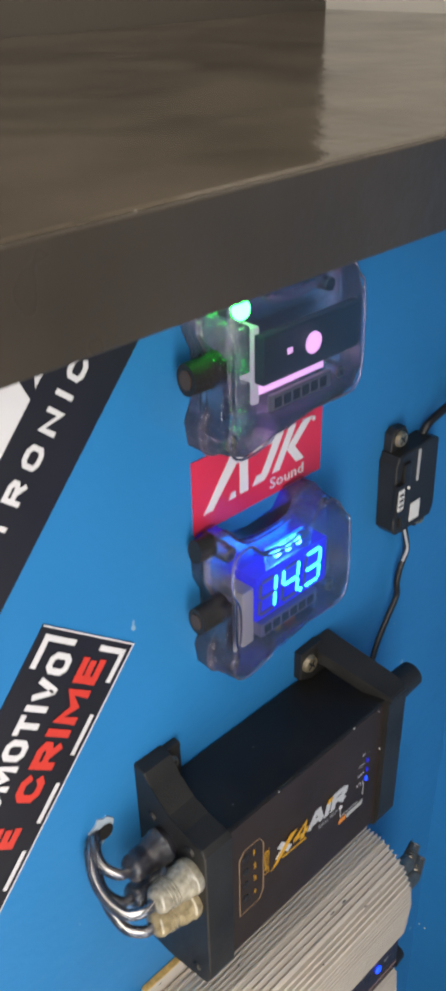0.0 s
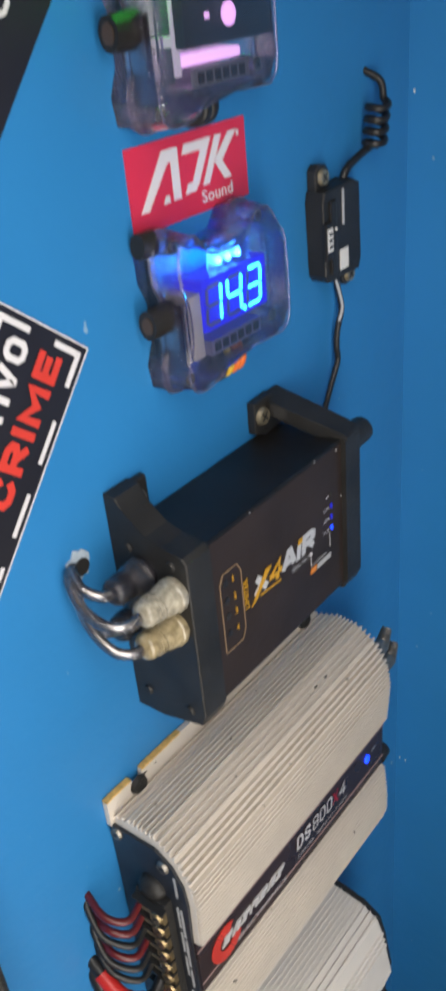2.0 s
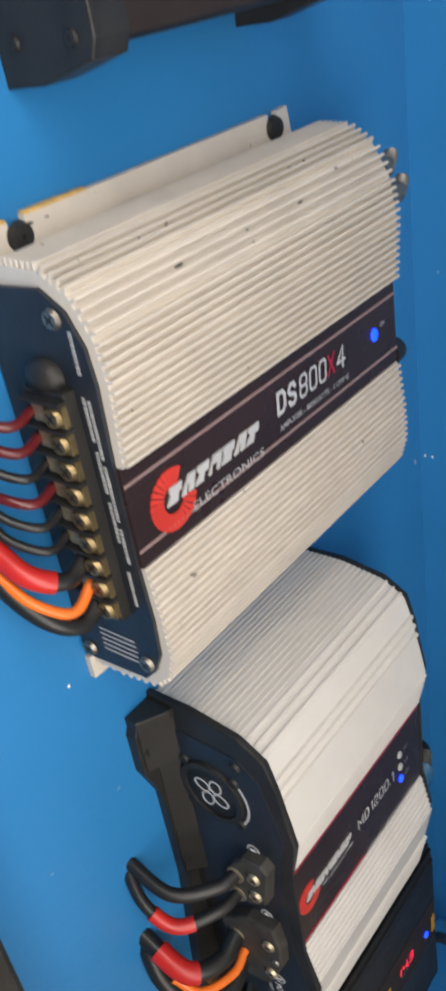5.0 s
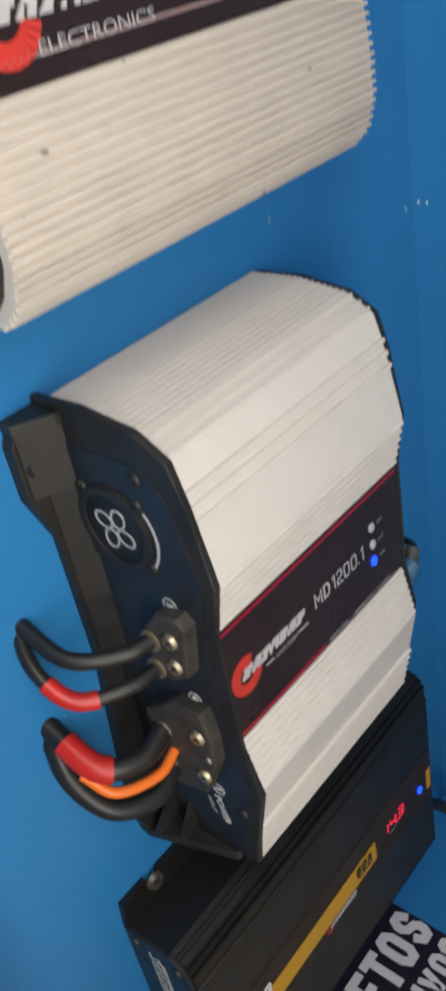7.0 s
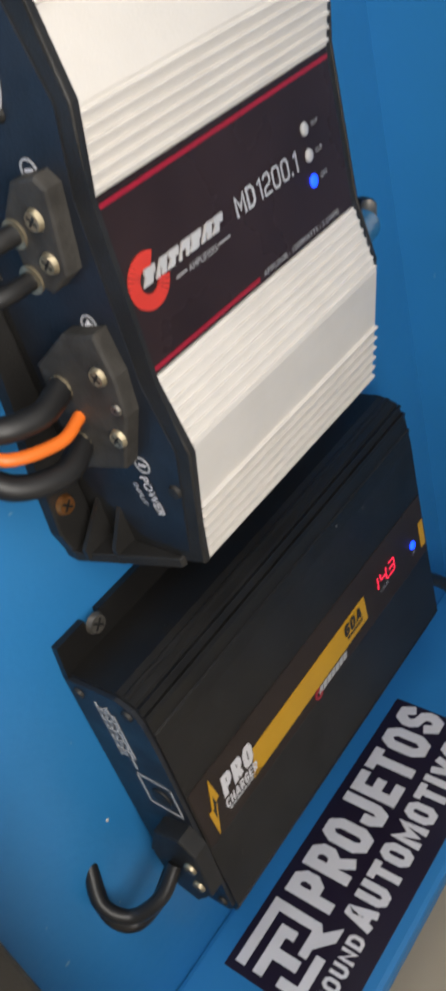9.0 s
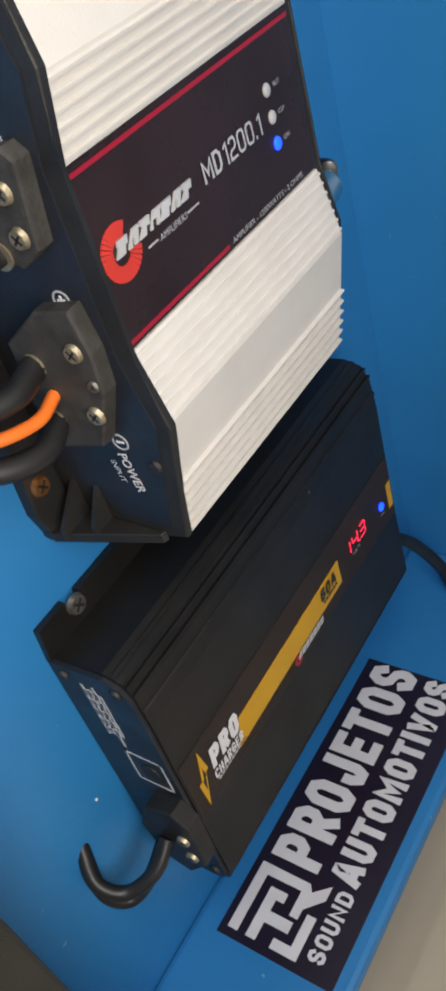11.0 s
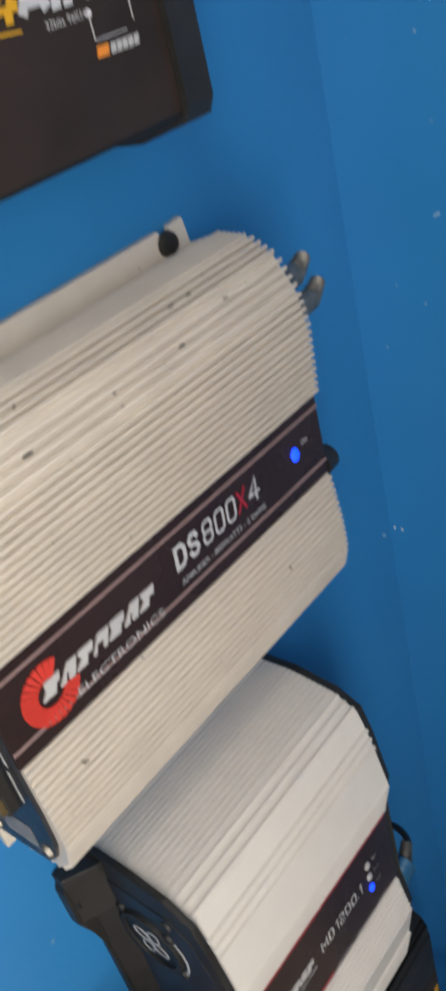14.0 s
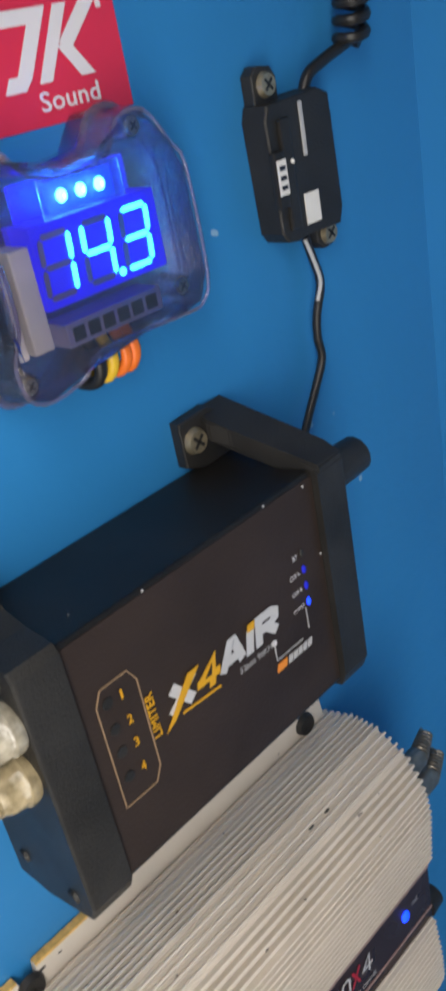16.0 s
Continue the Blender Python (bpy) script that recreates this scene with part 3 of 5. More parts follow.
def amplifier_four():
    t = thing("car_amplifier", (0.105, 0, 0.58), "cream finned four-channel car amplifier with black label strip", "amplifier")
    up = [(0.0, 0.772), (-0.018, 0.777), (-0.036, 0.776), (-0.049, 0.768), (-0.057, 0.753), (-0.0595, 0.735), (-0.057, 0.7005)]
    upper = ribbed(up, [(4, 0.0020, 0.5), (6, 0.0032, 0.46), (4, 0.0034, 0.46), (4, 0.0032, 0.44), (5, 0.0031, 0.44), (9, 0.0028, 0.44)])
    low = [(-0.056, 0.6525), (-0.0585, 0.625), (-0.0585, 0.606), (-0.054, 0.592), (-0.045, 0.584), (-0.02, 0.581), (0.0, 0.581)]
    lower = ribbed(low, [(7, 0.0022, 0.42), (5, 0.0022, 0.42), (4, 0.0022, 0.42), (3, 0.002, 0.42), (5, 0.0018, 0.42), (3, 0.001, 0.4)])
    body = part("finned_body", prism(upper + [(-0.052, 0.7005), (-0.052, 0.6525)] + lower, -0.0005, 0.2125), CREAM, t, "cream painted finned aluminium case")
    strip = model_strip(t, -0.001, 0.2135, -0.0555, 0.6530, 0.7000, PINKGREY, GLOSSBLACK)
    brand_mark(strip, 0.010, 0.6745, -0.0556, 0.073, 0.0165, 22)
    lettering("subtitle_lettering", "ELECTRONICS", GREYINK, strip, (0.034, -0.0556, 0.6605), 0.052, 0.0042)
    stroke_letters("model_lettering", "DS", SILVERINK, strip, (0.099, -0.0556, 0.6735), 0.0165, 0.0120, 0.0021, shear=0.1)
    stroke_letters("model_lettering", "800", SILVERINK, strip, (0.118, -0.0556, 0.6735), 0.0240, 0.0120, 0.0014, shear=0.1)
    stroke_letters("model_lettering", "X", DEEPRED, strip, (0.1430, -0.0556, 0.6735), 0.0072, 0.0120, 0.0015, shear=0.1)
    stroke_letters("model_lettering", "4", SILVERINK, strip, (0.1515, -0.0556, 0.6735), 0.0085, 0.0120, 0.0015, shear=0.1)
    lettering("rating_lettering", "AMPLIFIER - 800WATTS - 2 OHMS", GREYINK, strip, (0.100, -0.0556, 0.6655), 0.062, 0.0028)
    lettering("led_lettering", "ON", GREYINK, strip, (0.196, -0.0556, 0.6795), 0.005, 0.0025)
    part("power_led", ball((0.190, -0.0560, 0.6775), 0.0030, squash=(1, 0.5, 1.2)), BLUELED, strip, "lit blue power light")
    # flanges against the wall
    fl = [(-0.003, 0.768), (0.212, 0.768), (0.208, 0.776), (0.206, 0.789), (0.197, 0.788), (0.196, 0.780), (0.190, 0.780), (0.189, 0.788), (0.026, 0.787), (0.025, 0.778), (0.018, 0.778), (0.017, 0.787), (-0.003, 0.786)]
    part("mounting_flange", prism(fl, -0.0005, -0.004, "y"), CREAM, t)
    fl = [(-0.003, 0.584), (0.212, 0.584), (0.212, 0.570), (0.196, 0.570), (0.195, 0.578), (0.189, 0.578), (0.188, 0.570), (0.024, 0.570), (0.023, 0.578), (0.017, 0.578), (0.016, 0.570), (-0.003, 0.571)]
    part("mounting_flange", prism(fl, -0.0005, -0.004, "y"), CREAM, t)
    for x0, x1, z in ((-0.003, 0.0168, 0.7868), (0.0262, 0.060, 0.7872)):
        part("worn_edge", box(x0, x1, -0.0042, -0.0006, z - 0.0004, z + 0.0009), OCHRE, t, "ochre yellow worn flange edge")
    for q in ((0.0215, -0.004, 0.780), (0.193, -0.004, 0.781), (0.020, -0.004, 0.5755), (0.192, -0.004, 0.5755)):
        screw(t, q, 0.0062, material=BLACK, label="black screw head in a flange slot")
    rng = random.Random(9)
    for k in range(8):
        x, i = rng.uniform(0.012, 0.20), rng.randrange(3)
        p = ((-0.0424, 0.7730), (-0.0530, 0.7610), (-0.0040, 0.7830))[i]
        part("scuff", ball((x, p[0], p[1]), rng.uniform(0.0006, 0.0014), squash=(rng.uniform(1.0, 2.4), 0.5, 0.5)), DUSTY, body if i < 2 else t)
    # end plates
    ends = [(-0.002, 0.769), (-0.036, 0.7705), (-0.047, 0.763), (-0.0535, 0.750), (-0.055, 0.735), (-0.0535, 0.700), (-0.0535, 0.655), (-0.055, 0.625), (-0.054, 0.606), (-0.049, 0.595), (-0.042, 0.588), (-0.002, 0.586)]
    left = part("end_plate", prism(ends, -0.0025, -0.0004), NAVY, t, "dark printed end plate with terminals")
    right = part("end_plate", prism(ends, 0.2124, 0.2145), NAVY, t)
    for y, z in ((-0.007, 0.764), (-0.041, 0.760), (-0.045, 0.598), (-0.007, 0.592)):
        screw(left, (-0.0025, y, z), 0.0042, (-1, 0, 0))
    # terminal strip
    block = part("terminal_block", box(-0.0085, -0.0022, -0.0430, -0.020, 0.6255, 0.733, 0.001), BLACK, left)
    for i in range(9):
        z = 0.7245 - i * 0.0114
        part("barrier", box(-0.0128, -0.0080, -0.0440, -0.021, z + 0.0050, z + 0.0064), BLACK, block)
        screw(block, (-0.0112, -0.0385, z), 0.0046, (-1, 0, 0), BRASS, "terminal_screw", "brass terminal screw")
        part("contact", box(-0.0113, -0.0084, -0.0436, -0.0345, z - 0.0044, z + 0.0044, 0.0004), BRASS, block)
        part("clamp", box(-0.0104, -0.0084, -0.0325, -0.0255, z - 0.0040, z + 0.0040, 0.0005), DULLBRASS, block)
    part("input_grommet", ball((-0.0030, -0.0300, 0.7365), 0.0095, squash=(0.75, 1.0, 0.8)), BLACK, left, "black rubber grommet", True)
    bm = bmesh.new()
    rng = random.Random(4)
    for y, z0, z1 in ((-0.0475, 0.7560, 0.7400), (-0.0462, 0.7300, 0.7110), (-0.0488, 0.7290, 0.7050), (-0.0462, 0.7070, 0.6880), (-0.0488, 0.7010, 0.6760), (-0.0462, 0.6840, 0.6660), (-0.0488, 0.6720, 0.6560), (-0.0470, 0.6500, 0.6330)):
        z = z0
        while z > z1:
            k = rng.uniform(0.0007, 0.0016)
            plate([(-0.0026, y, z), (-0.0026, y - 0.0016, z), (-0.0026, y - 0.0016, z - k), (-0.0026, y, z - k)], (-1, 0, 0), 0.0003, bm)
            z -= k + rng.uniform(0.0004, 0.0008)
    for i in range(5):
        z = 0.609 - i * 0.003
        plate([(-0.0026, -0.018, z), (-0.0026, -0.040, z), (-0.0026, -0.040, z - 0.0007), (-0.0026, -0.018, z - 0.0007)], (-1, 0, 0), 0.0003, bm)
    part("small_print", bm, GREYINK, left)
    # plugs in the far end
    for y, z, l in ((-0.047, 0.754, 0.012), (-0.051, 0.7405, 0.015)):
        plug = part("signal_plug", rod((0.2145, y, z), (0.2145 + l, y, z), 0.0062, 0.0056), STEEL, right, "dull metal signal plug", True)
        spring("spring_collar", plug, (0.2145 + l, y, z), (0.2145 + l + 0.014, y + 0.004, z + 0.003), 0.0044, 7, 0.0009, STEEL)
    part("gain_knob", rod((0.2145, -0.049, 0.655), (0.224, -0.049, 0.655), 0.0078, 0.0070), BLACK, right, "", True)
    return t


amplifier_four()


# ---- mono amplifier ----
def amplifier_mono():
    t = thing("car_amplifier", (0.10, 0, 0.26), "white finned mono car amplifier with black end caps", "amplifier")
    up = [(0.0, 0.529), (-0.030, 0.5295), (-0.058, 0.525), (-0.072, 0.5165), (-0.0752, 0.506), (-0.0795, 0.487), (-0.0845, 0.461), (-0.0775, 0.4315)]
    upper = ribbed(up, [(9, 0.0007, 0.3), (8, 0.0007, 0.3), (3, 0.0016, 0.32), (0, 0, 0), (3, 0.0018, 0.42), (0, 0, 0), (6, 0.0012, 0.34)])
    low = [(-0.0775, 0.3615), (-0.0845, 0.330), (-0.0790, 0.302), (-0.0710, 0.266), (0.0, 0.264)]
    lower = ribbed(low, [(7, 0.0010, 0.34), (0, 0, 0), (6, 0.0020, 0.20), (8, 0.001, 0.4)])
    part("finned_body", prism(upper + [(-0.073, 0.4315), (-0.073, 0.3615)] + lower, 0.0308, 0.178), WHITE_AL, t, "white painted ribbed aluminium case")
    y = -0.0768
    strip = part("label_strip", box(0.0312, 0.1785, y, y + 0.003, 0.362, 0.431, 0.0003), GLOSSBLACK, t, "glossy black printed label panel")
    part("stripe", box(0.0318, 0.178, y - 0.0004, y, 0.4268, 0.4285), DEEPRED, strip)
    part("stripe", box(0.0318, 0.103, y - 0.0004, y, 0.3635, 0.3652), DEEPRED, strip)
    brand_mark(strip, 0.034, 0.3965, y - 0.0001, 0.055, 0.0125, 26)
    bm = bmesh.new()
    plate([(0.058, y, 0.3888), (0.064, y, 0.3888), (0.064, y, 0.3894), (0.058, y, 0.3894)], (0, -1, 0), 0.0004, bm)
    plate([(0.084, y, 0.3888), (0.092, y, 0.3888), (0.092, y, 0.3894), (0.084, y, 0.3894)], (0, -1, 0), 0.0004, bm)
    part("dash_print", bm, GREYINK, strip)
    lettering("subtitle_lettering", "AMPLIFIERS", GREYINK, strip, (0.065, y - 0.0001, 0.3878), 0.018, 0.0026)
    stroke_letters("model_lettering", "MD", SILVERINK, strip, (0.0985, y - 0.0001, 0.3930), 0.0135, 0.0090, 0.0014)
    stroke_letters("model_lettering", "1200.1", SILVERINK, strip, (0.1140, y - 0.0001, 0.3930), 0.0290, 0.0090, 0.0011)
    lettering("rating_lettering", "AMPLIFIER - 1200WATTS - 2 OHMS", GREYINK, strip, (0.106, y - 0.0001, 0.3640), 0.060, 0.0024)
    for z, m, text in ((0.4070, GREYINK, "PROT"), (0.3960, GREYINK, "CLIP"), (0.3850, BLUELED, "ON")):
        part("indicator_led", ball((0.1525, y - 0.0004, z), 0.0026, squash=(1, 0.5, 1.1)), m, strip, "lit blue power light" if m is BLUELED else "unlit white indicator")
        lettering("led_lettering", text, GREYINK, strip, (0.1575, y - 0.0001, z - 0.0008), 0.0052, 0.0020)
    # black plastic caps at both ends
    cap = [(0.0, 0.534), (-0.030, 0.5345), (-0.060, 0.530), (-0.0755, 0.520), (-0.0805, 0.500), (-0.0870, 0.463), (-0.0800, 0.4325), (-0.0800, 0.361), (-0.0870, 0.3305), (-0.0775, 0.291), (-0.0735, 0.2675), (-0.058, 0.2640), (-0.012, 0.2620), (0.0, 0.2640)]
    left = part("end_cap", prism(cap, 0.0309, 0.0272, "x", 0.0016), BLACK, t, "black plastic end cap with fan grille and terminals")
    slim = [(y * 0.945, 0.397 + (z - 0.397) * 0.958) for y, z in cap]
    right = part("end_cap", prism(slim, 0.1780, 0.1840, "x", 0.0010), BLACK, t)
    part("white_edge_line", prism([(-0.0778, 0.4315), (-0.0778, 0.3615), (-0.0790, 0.3615), (-0.0790, 0.4315)], 0.0302, 0.0314), WHITEINK, left)
    face = [(-0.012, 0.516), (-0.058, 0.514), (-0.070, 0.504), (-0.0800, 0.463), (-0.0735, 0.433), (-0.0735, 0.361), (-0.0800, 0.330), (-0.071, 0.292), (-0.067, 0.273), (-0.040, 0.273), (-0.012, 0.300)]
    part("printed_panel", prism(face, 0.0274, 0.0266), NAVY, left)
    # bracket against the wall, with webs above and below
    plan = [(0.0272, 0.5310), (0.0110, 0.5275), (0.0075, 0.5200), (0.0075, 0.4930), (0.0165, 0.4680), (0.0165, 0.3950), (0.0095, 0.3200), (0.0065, 0.2800), (0.0100, 0.2650), (0.0272, 0.2625)]
    part("wall_bracket", prism(plan, -0.0004, -0.0075, "y", 0.0016), BLACK, left)
    for z0, z1, k in ((0.2635, 0.2685, 1.0), (0.5260, 0.5310, 0.30)):
        part("bracket_web", prism([(0.0272, -0.0004), (0.0272, -0.062 * k), (0.0245, -0.061 * k), (0.0085, -0.0090), (0.0095, -0.0004)], z0, z1, "z", 0.0010), BLACK, left)
    for x0, z0, z1 in ((0.0095, 0.4940, 0.5265), (0.0172, 0.4000, 0.4938)):
        part("side_fillet", prism([(0.0272, -0.0070), (0.0272, -0.0175), (x0, -0.0082), (x0, -0.0070)], z0, z1, "z"), BLACK, left)
    for yy, l in ((-0.030, 0.0120), (-0.016, 0.0180)):
        part("stiffening_rib", prism([(0.0270, 0.2660), (0.0272 - l, 0.2660), (0.0272 - l, 0.2720), (0.0270, 0.2890)], yy - 0.0012, yy + 0.0012, "y"), BLACK, left)
    x, fy, fz = 0.0266, -0.0360, 0.4780
    part("fan_rim", ring((fy, fz), 0.0175, 0.0210, 32, y=x, axis="x", thick=0.0022), BLACK, left)
    part("fan_plate", rod((x, fy, fz), (x - 0.0010, fy, fz), 0.0175, n=28), SATIN, left)
    for i in range(4):
        a = radians(20 + 90 * i)
        bm = bmesh.new()
        for k in range(16):
            b0, b1 = 2 * math.pi * k / 16, 2 * math.pi * (k + 1) / 16
            pts = []
            for b, g in ((b0, 1.0), (b1, 1.0), (b1, 0.78), (b0, 0.78)):
                p, q = 0.0066 + 0.0056 * g * math.cos(b), 0.0044 * g * math.sin(b) + 0.0012
                pts.append((x - 0.0012, fy + p * math.cos(a) - q * math.sin(a), fz + p * math.sin(a) + q * math.cos(a)))
            plate(pts, (-1, 0, 0), 0.0003, bm)
        part("fan_symbol", bm, GREYINK, left)
    part("curved_print", ring((fy, fz), 0.0232, 0.0246, 40, 145, 235, x, "x", 0.0003), GREYINK, left)
    for yy, z in ((-0.0195, 0.4945), (-0.0525, 0.4945), (-0.0195, 0.4615), (-0.0525, 0.4615), (-0.056, 0.508), (-0.072, 0.309)):
        screw(left, (x, yy, z), 0.0034, (-1, 0, 0), BLACK)
    screw(left, (0.0150, -0.0075, 0.2925), 0.0052, (0, -1, 0), COPPER, label="rusty cross-head screw")
    screw(left, (0.0140, -0.0075, 0.5080), 0.0046, (0, -1, 0), BLACK)
    for yy, z in ((-0.0575, 0.4430), (-0.0580, 0.3850), (-0.0575, 0.3190)):
        sym = part("polarity_ring", ring((yy, z), 0.0034, 0.0042, 22, y=x, axis="x", thick=0.0003), GREYINK, left)
        part("polarity_bar", box(x - 0.0004, x, yy - 0.002, yy + 0.002, z - 0.0005, z + 0.0005), WHITEINK, sym)
    part("polarity_bar", box(x - 0.0005, x, -0.0585, -0.0575, 0.383, 0.387), WHITEINK, left)
    lettering("panel_lettering", "POWER", WHITEINK, left, (x, -0.0535, 0.3125), 0.021, 0.0050, u=(0, -0.15, -1), v=(0, -1, 0.15), bold=0.006)
    lettering("panel_lettering", "INPUT", WHITEINK, left, (x, -0.0475, 0.3075), 0.012, 0.0030, u=(0, -0.15, -1), v=(0, -1, 0.15))
    # two screw terminal blocks
    blocks = (
        ([(-0.044, 0.430), (-0.0540, 0.4420), (-0.0670, 0.4440), (-0.0715, 0.4395), (-0.0660, 0.4088), (-0.0540, 0.4010), (-0.0430, 0.4060)], ((-0.0610, 0.4295), (-0.0600, 0.4137)), ((-0.0475, 0.4240), (-0.0465, 0.4065))),
        ([(-0.0265, 0.368), (-0.0480, 0.3835), (-0.0670, 0.3860), (-0.0700, 0.3680), (-0.0685, 0.3500), (-0.0560, 0.3220), (-0.0300, 0.3160), (-0.0240, 0.3400)], ((-0.0620, 0.3680), (-0.0600, 0.3390)), ((-0.0370, 0.3590), (-0.0355, 0.3320))),
    )
    for sec, screws, mouths in blocks:
        b = part("terminal_block", prism(sec, 0.0266, 0.0190, "x", 0.0022), DUSTY, left, "black power terminal block")
        for yy, z in screws:
            screw(b, (0.0190, yy, z), 0.0042, (-1, 0, 0), DULLBRASS, "terminal_screw", "dull brass terminal screw")
        for yy, z in mouths:
            part("cable_mouth", rod((0.0191, yy, z), (0.0180, yy, z), 0.0056, n=18), DULLBRASS, b)
    screw(left, (0.0190, -0.0650, 0.3535), 0.0026, (-1, 0, 0), STEEL)
    # plugs at the far end
    plug = part("signal_plug", rod((0.184, -0.070, 0.342), (0.199, -0.069, 0.343), 0.0085, 0.0078), CHROME, right, "metal signal plug", True)
    spring("spring_collar", plug, (0.199, -0.069, 0.343), (0.212, -0.064, 0.347), 0.0046, 7, 0.0009, STEEL)
    part("plug_lead", hose([(0.199, -0.069, 0.343), (0.214, -0.063, 0.347), (0.222, -0.040, 0.338), (0.212, -0.008, 0.310)], 0.0024), RUBBER, plug, "thin black lead", True)
    return t


amplifier_mono()


# ---- power supply charger ----
def charger():
    t = thing("battery_charger", (0.10, 0, 0.018), "black finned battery charger with yellow stripe and red voltage display", "charger")
    up = [(0.0, 0.211), (-0.012, 0.2115), (-0.037, 0.2135), (-0.0480, 0.2100), (-0.0525, 0.2000), (-0.0540, 0.180), (-0.0540, 0.1390)]
    upper = ribbed(up, [(0, 0, 0), (0, 0, 0), (1, 0.0008, 0.3), (2, 0.0020, 0.40), (1, 0.0010, 0.16), (0, 0, 0)])
    low = [(-0.0540, 0.089), (-0.0550, 0.030), (-0.0510, 0.021), (-0.045, 0.018), (0.0, 0.018)]
    lower = ribbed(low, [(0, 0, 0), (2, 0.0010, 0.4), (2, 0.0010, 0.4), (5, 0.0010, 0.4)])
    part("finned_body", prism(upper + lower, -0.0205, 0.2325), SATIN, t, "black coated aluminium case")
    fl = [(-0.0225, 0.208), (0.2325, 0.208), (0.2325, 0.228), (0.215, 0.228), (0.214, 0.220), (0.207, 0.220), (0.206, 0.228), (0.009, 0.228), (0.008, 0.220), (0.000, 0.220), (-0.001, 0.229), (-0.0205, 0.229)]
    part("mounting_flange", prism(fl, -0.0005, -0.0045, "y"), SATIN, t)
    for x in (0.0042, 0.210):
        screw(t, (x, -0.0045, 0.2230), 0.0060, label="scratched steel screw head")
    ends = [(-0.002, 0.209), (-0.037, 0.2110), (-0.0465, 0.2075), (-0.0505, 0.1985), (-0.0520, 0.180), (-0.0530, 0.030), (-0.0490, 0.023), (-0.002, 0.021)]
    left = part("end_plate", prism(ends, -0.0230, -0.0204), NAVY, t, "dark printed end plate")
    right = part("end_plate", prism(ends, 0.2324, 0.2350), NAVY, t)
    for y, z in ((-0.010, 0.202), (-0.046, 0.203), (-0.050, 0.032), (-0.010, 0.030)):
        screw(left, (-0.0230, y * 0.93, z), 0.0036, (-1, 0, 0), BLACK)
    y = -0.0544
    panel = part("label_panel", box(-0.0195, 0.2320, y, y + 0.002, 0.0895, 0.1385, 0.0002), BROWNBLACK, t, "dark grey printed label panel")
    part("yellow_stripe", plate([(0.0185, y, 0.1010), (0.1470, y, 0.1035), (0.1470, y, 0.1225), (0.0245, y, 0.1205)], (0, -1, 0), 0.0004), YELLOW, panel)
    part("yellow_corner", box(0.2195, 0.2250, y - 0.0004, y, 0.101, 0.122), YELLOW, panel)
    stroke_letters("rating_lettering", "60A", BLACK, panel, (0.1205, y - 0.0004, 0.1112), 0.0200, 0.0090, 0.0022, shear=0.15)
    bm = bmesh.new()
    for i in range(6):
        box(0.1235 + i * 0.0031, 0.1258 + i * 0.0031, y - 0.0008, y - 0.0003, 0.1075, 0.1095, bm=bm)
    part("small_print", bm, BLACK, panel)
    stroke_letters("title_lettering", "PRO", WHITEINK, panel, (-0.0050, y, 0.1135), 0.0275, 0.0155, 0.0038, shear=0.12)
    stroke_letters("title_lettering", "CHARGER", WHITEINK, panel, (-0.0060, y, 0.1048), 0.0290, 0.0070, 0.0013, shear=0.1)
    bm = bmesh.new()
    for i in range(9):
        box(-0.004 + i * 0.0033, -0.0015 + i * 0.0033, y - 0.0004, y, 0.1018, 0.1032, bm=bm)
    part("small_print", bm, GREYINK, panel)
    bolt = [(-0.0105, 0.1375), (-0.0078, 0.1200), (-0.0100, 0.1200), (-0.0165, 0.0955), (-0.0178, 0.1160), (-0.0152, 0.1160)]
    part("lightning_mark", plate([(a, y, b) for a, b in bolt], (0, -1, 0), 0.0006), YELLOW, panel)
    small = [(-0.0128 + (a + 0.0128) * 0.40, b * 0.40 + 0.1165 * 0.60) for a, b in bolt]
    part("lightning_core", plate([(a, y - 0.0006, b) for a, b in small], (0, -1, 0), 0.0003), BLACK, panel)
    bm = bmesh.new()
    for i in range(7):
        a = 0.0865 + i * 0.0047
        plate([(a, y, 0.0962), (a + 0.0036, y, 0.0962), (a + 0.0048, y, 0.1008), (a + 0.0012, y, 0.1008)], (0, -1, 0), 0.0004, bm)
    part("white_block_mark", bm, GREYINK, panel)
    part("red_disc_mark", ring((0.0860, 0.0975), 0.0022, 0.0042, 20, 60, 350, y), DEEPRED, panel)
    seven("red_digits", panel, "14.3", 0.1565, y - 0.0003, 0.1130, 0.0070, 0.0098, REDSEG, None, slant=0.08)
    lettering("unit_lettering", "VOLTS", GREYINK, panel, (0.165, y, 0.1085), 0.010, 0.0026)
    part("power_led", ball((0.2090, y - 0.0004, 0.1120), 0.0031, squash=(1, 0.5, 1)), BLUELED, panel, "lit blue power light")
    lettering("led_lettering", "ON", GREYINK, panel, (0.2065, y, 0.1045), 0.005, 0.0022)
    for ob in panel.children:
        ob.location.x, ob.location.z = 0.0055 * K, -0.0036 * K
    # prints and the terminal on the near end
    x = -0.0230
    bm = bmesh.new()
    for yy, z0, z1 in ((-0.019, 0.200, 0.158), (-0.022, 0.197, 0.162), (-0.026, 0.200, 0.150), (-0.029, 0.195, 0.160)):
        plate([(x, yy, z0), (x, yy - 0.0016, z0), (x, yy - 0.0016, z1), (x, yy, z1)], (-1, 0, 0), 0.0003, bm)
    for k in range(5):
        z = 0.196 - k * 0.008
        plate([(x, -0.0195, z), (x, -0.0285, z), (x, -0.0285, z - 0.0045), (x, -0.0195, z - 0.0045)], (-1, 0, 0), 0.0003, bm)
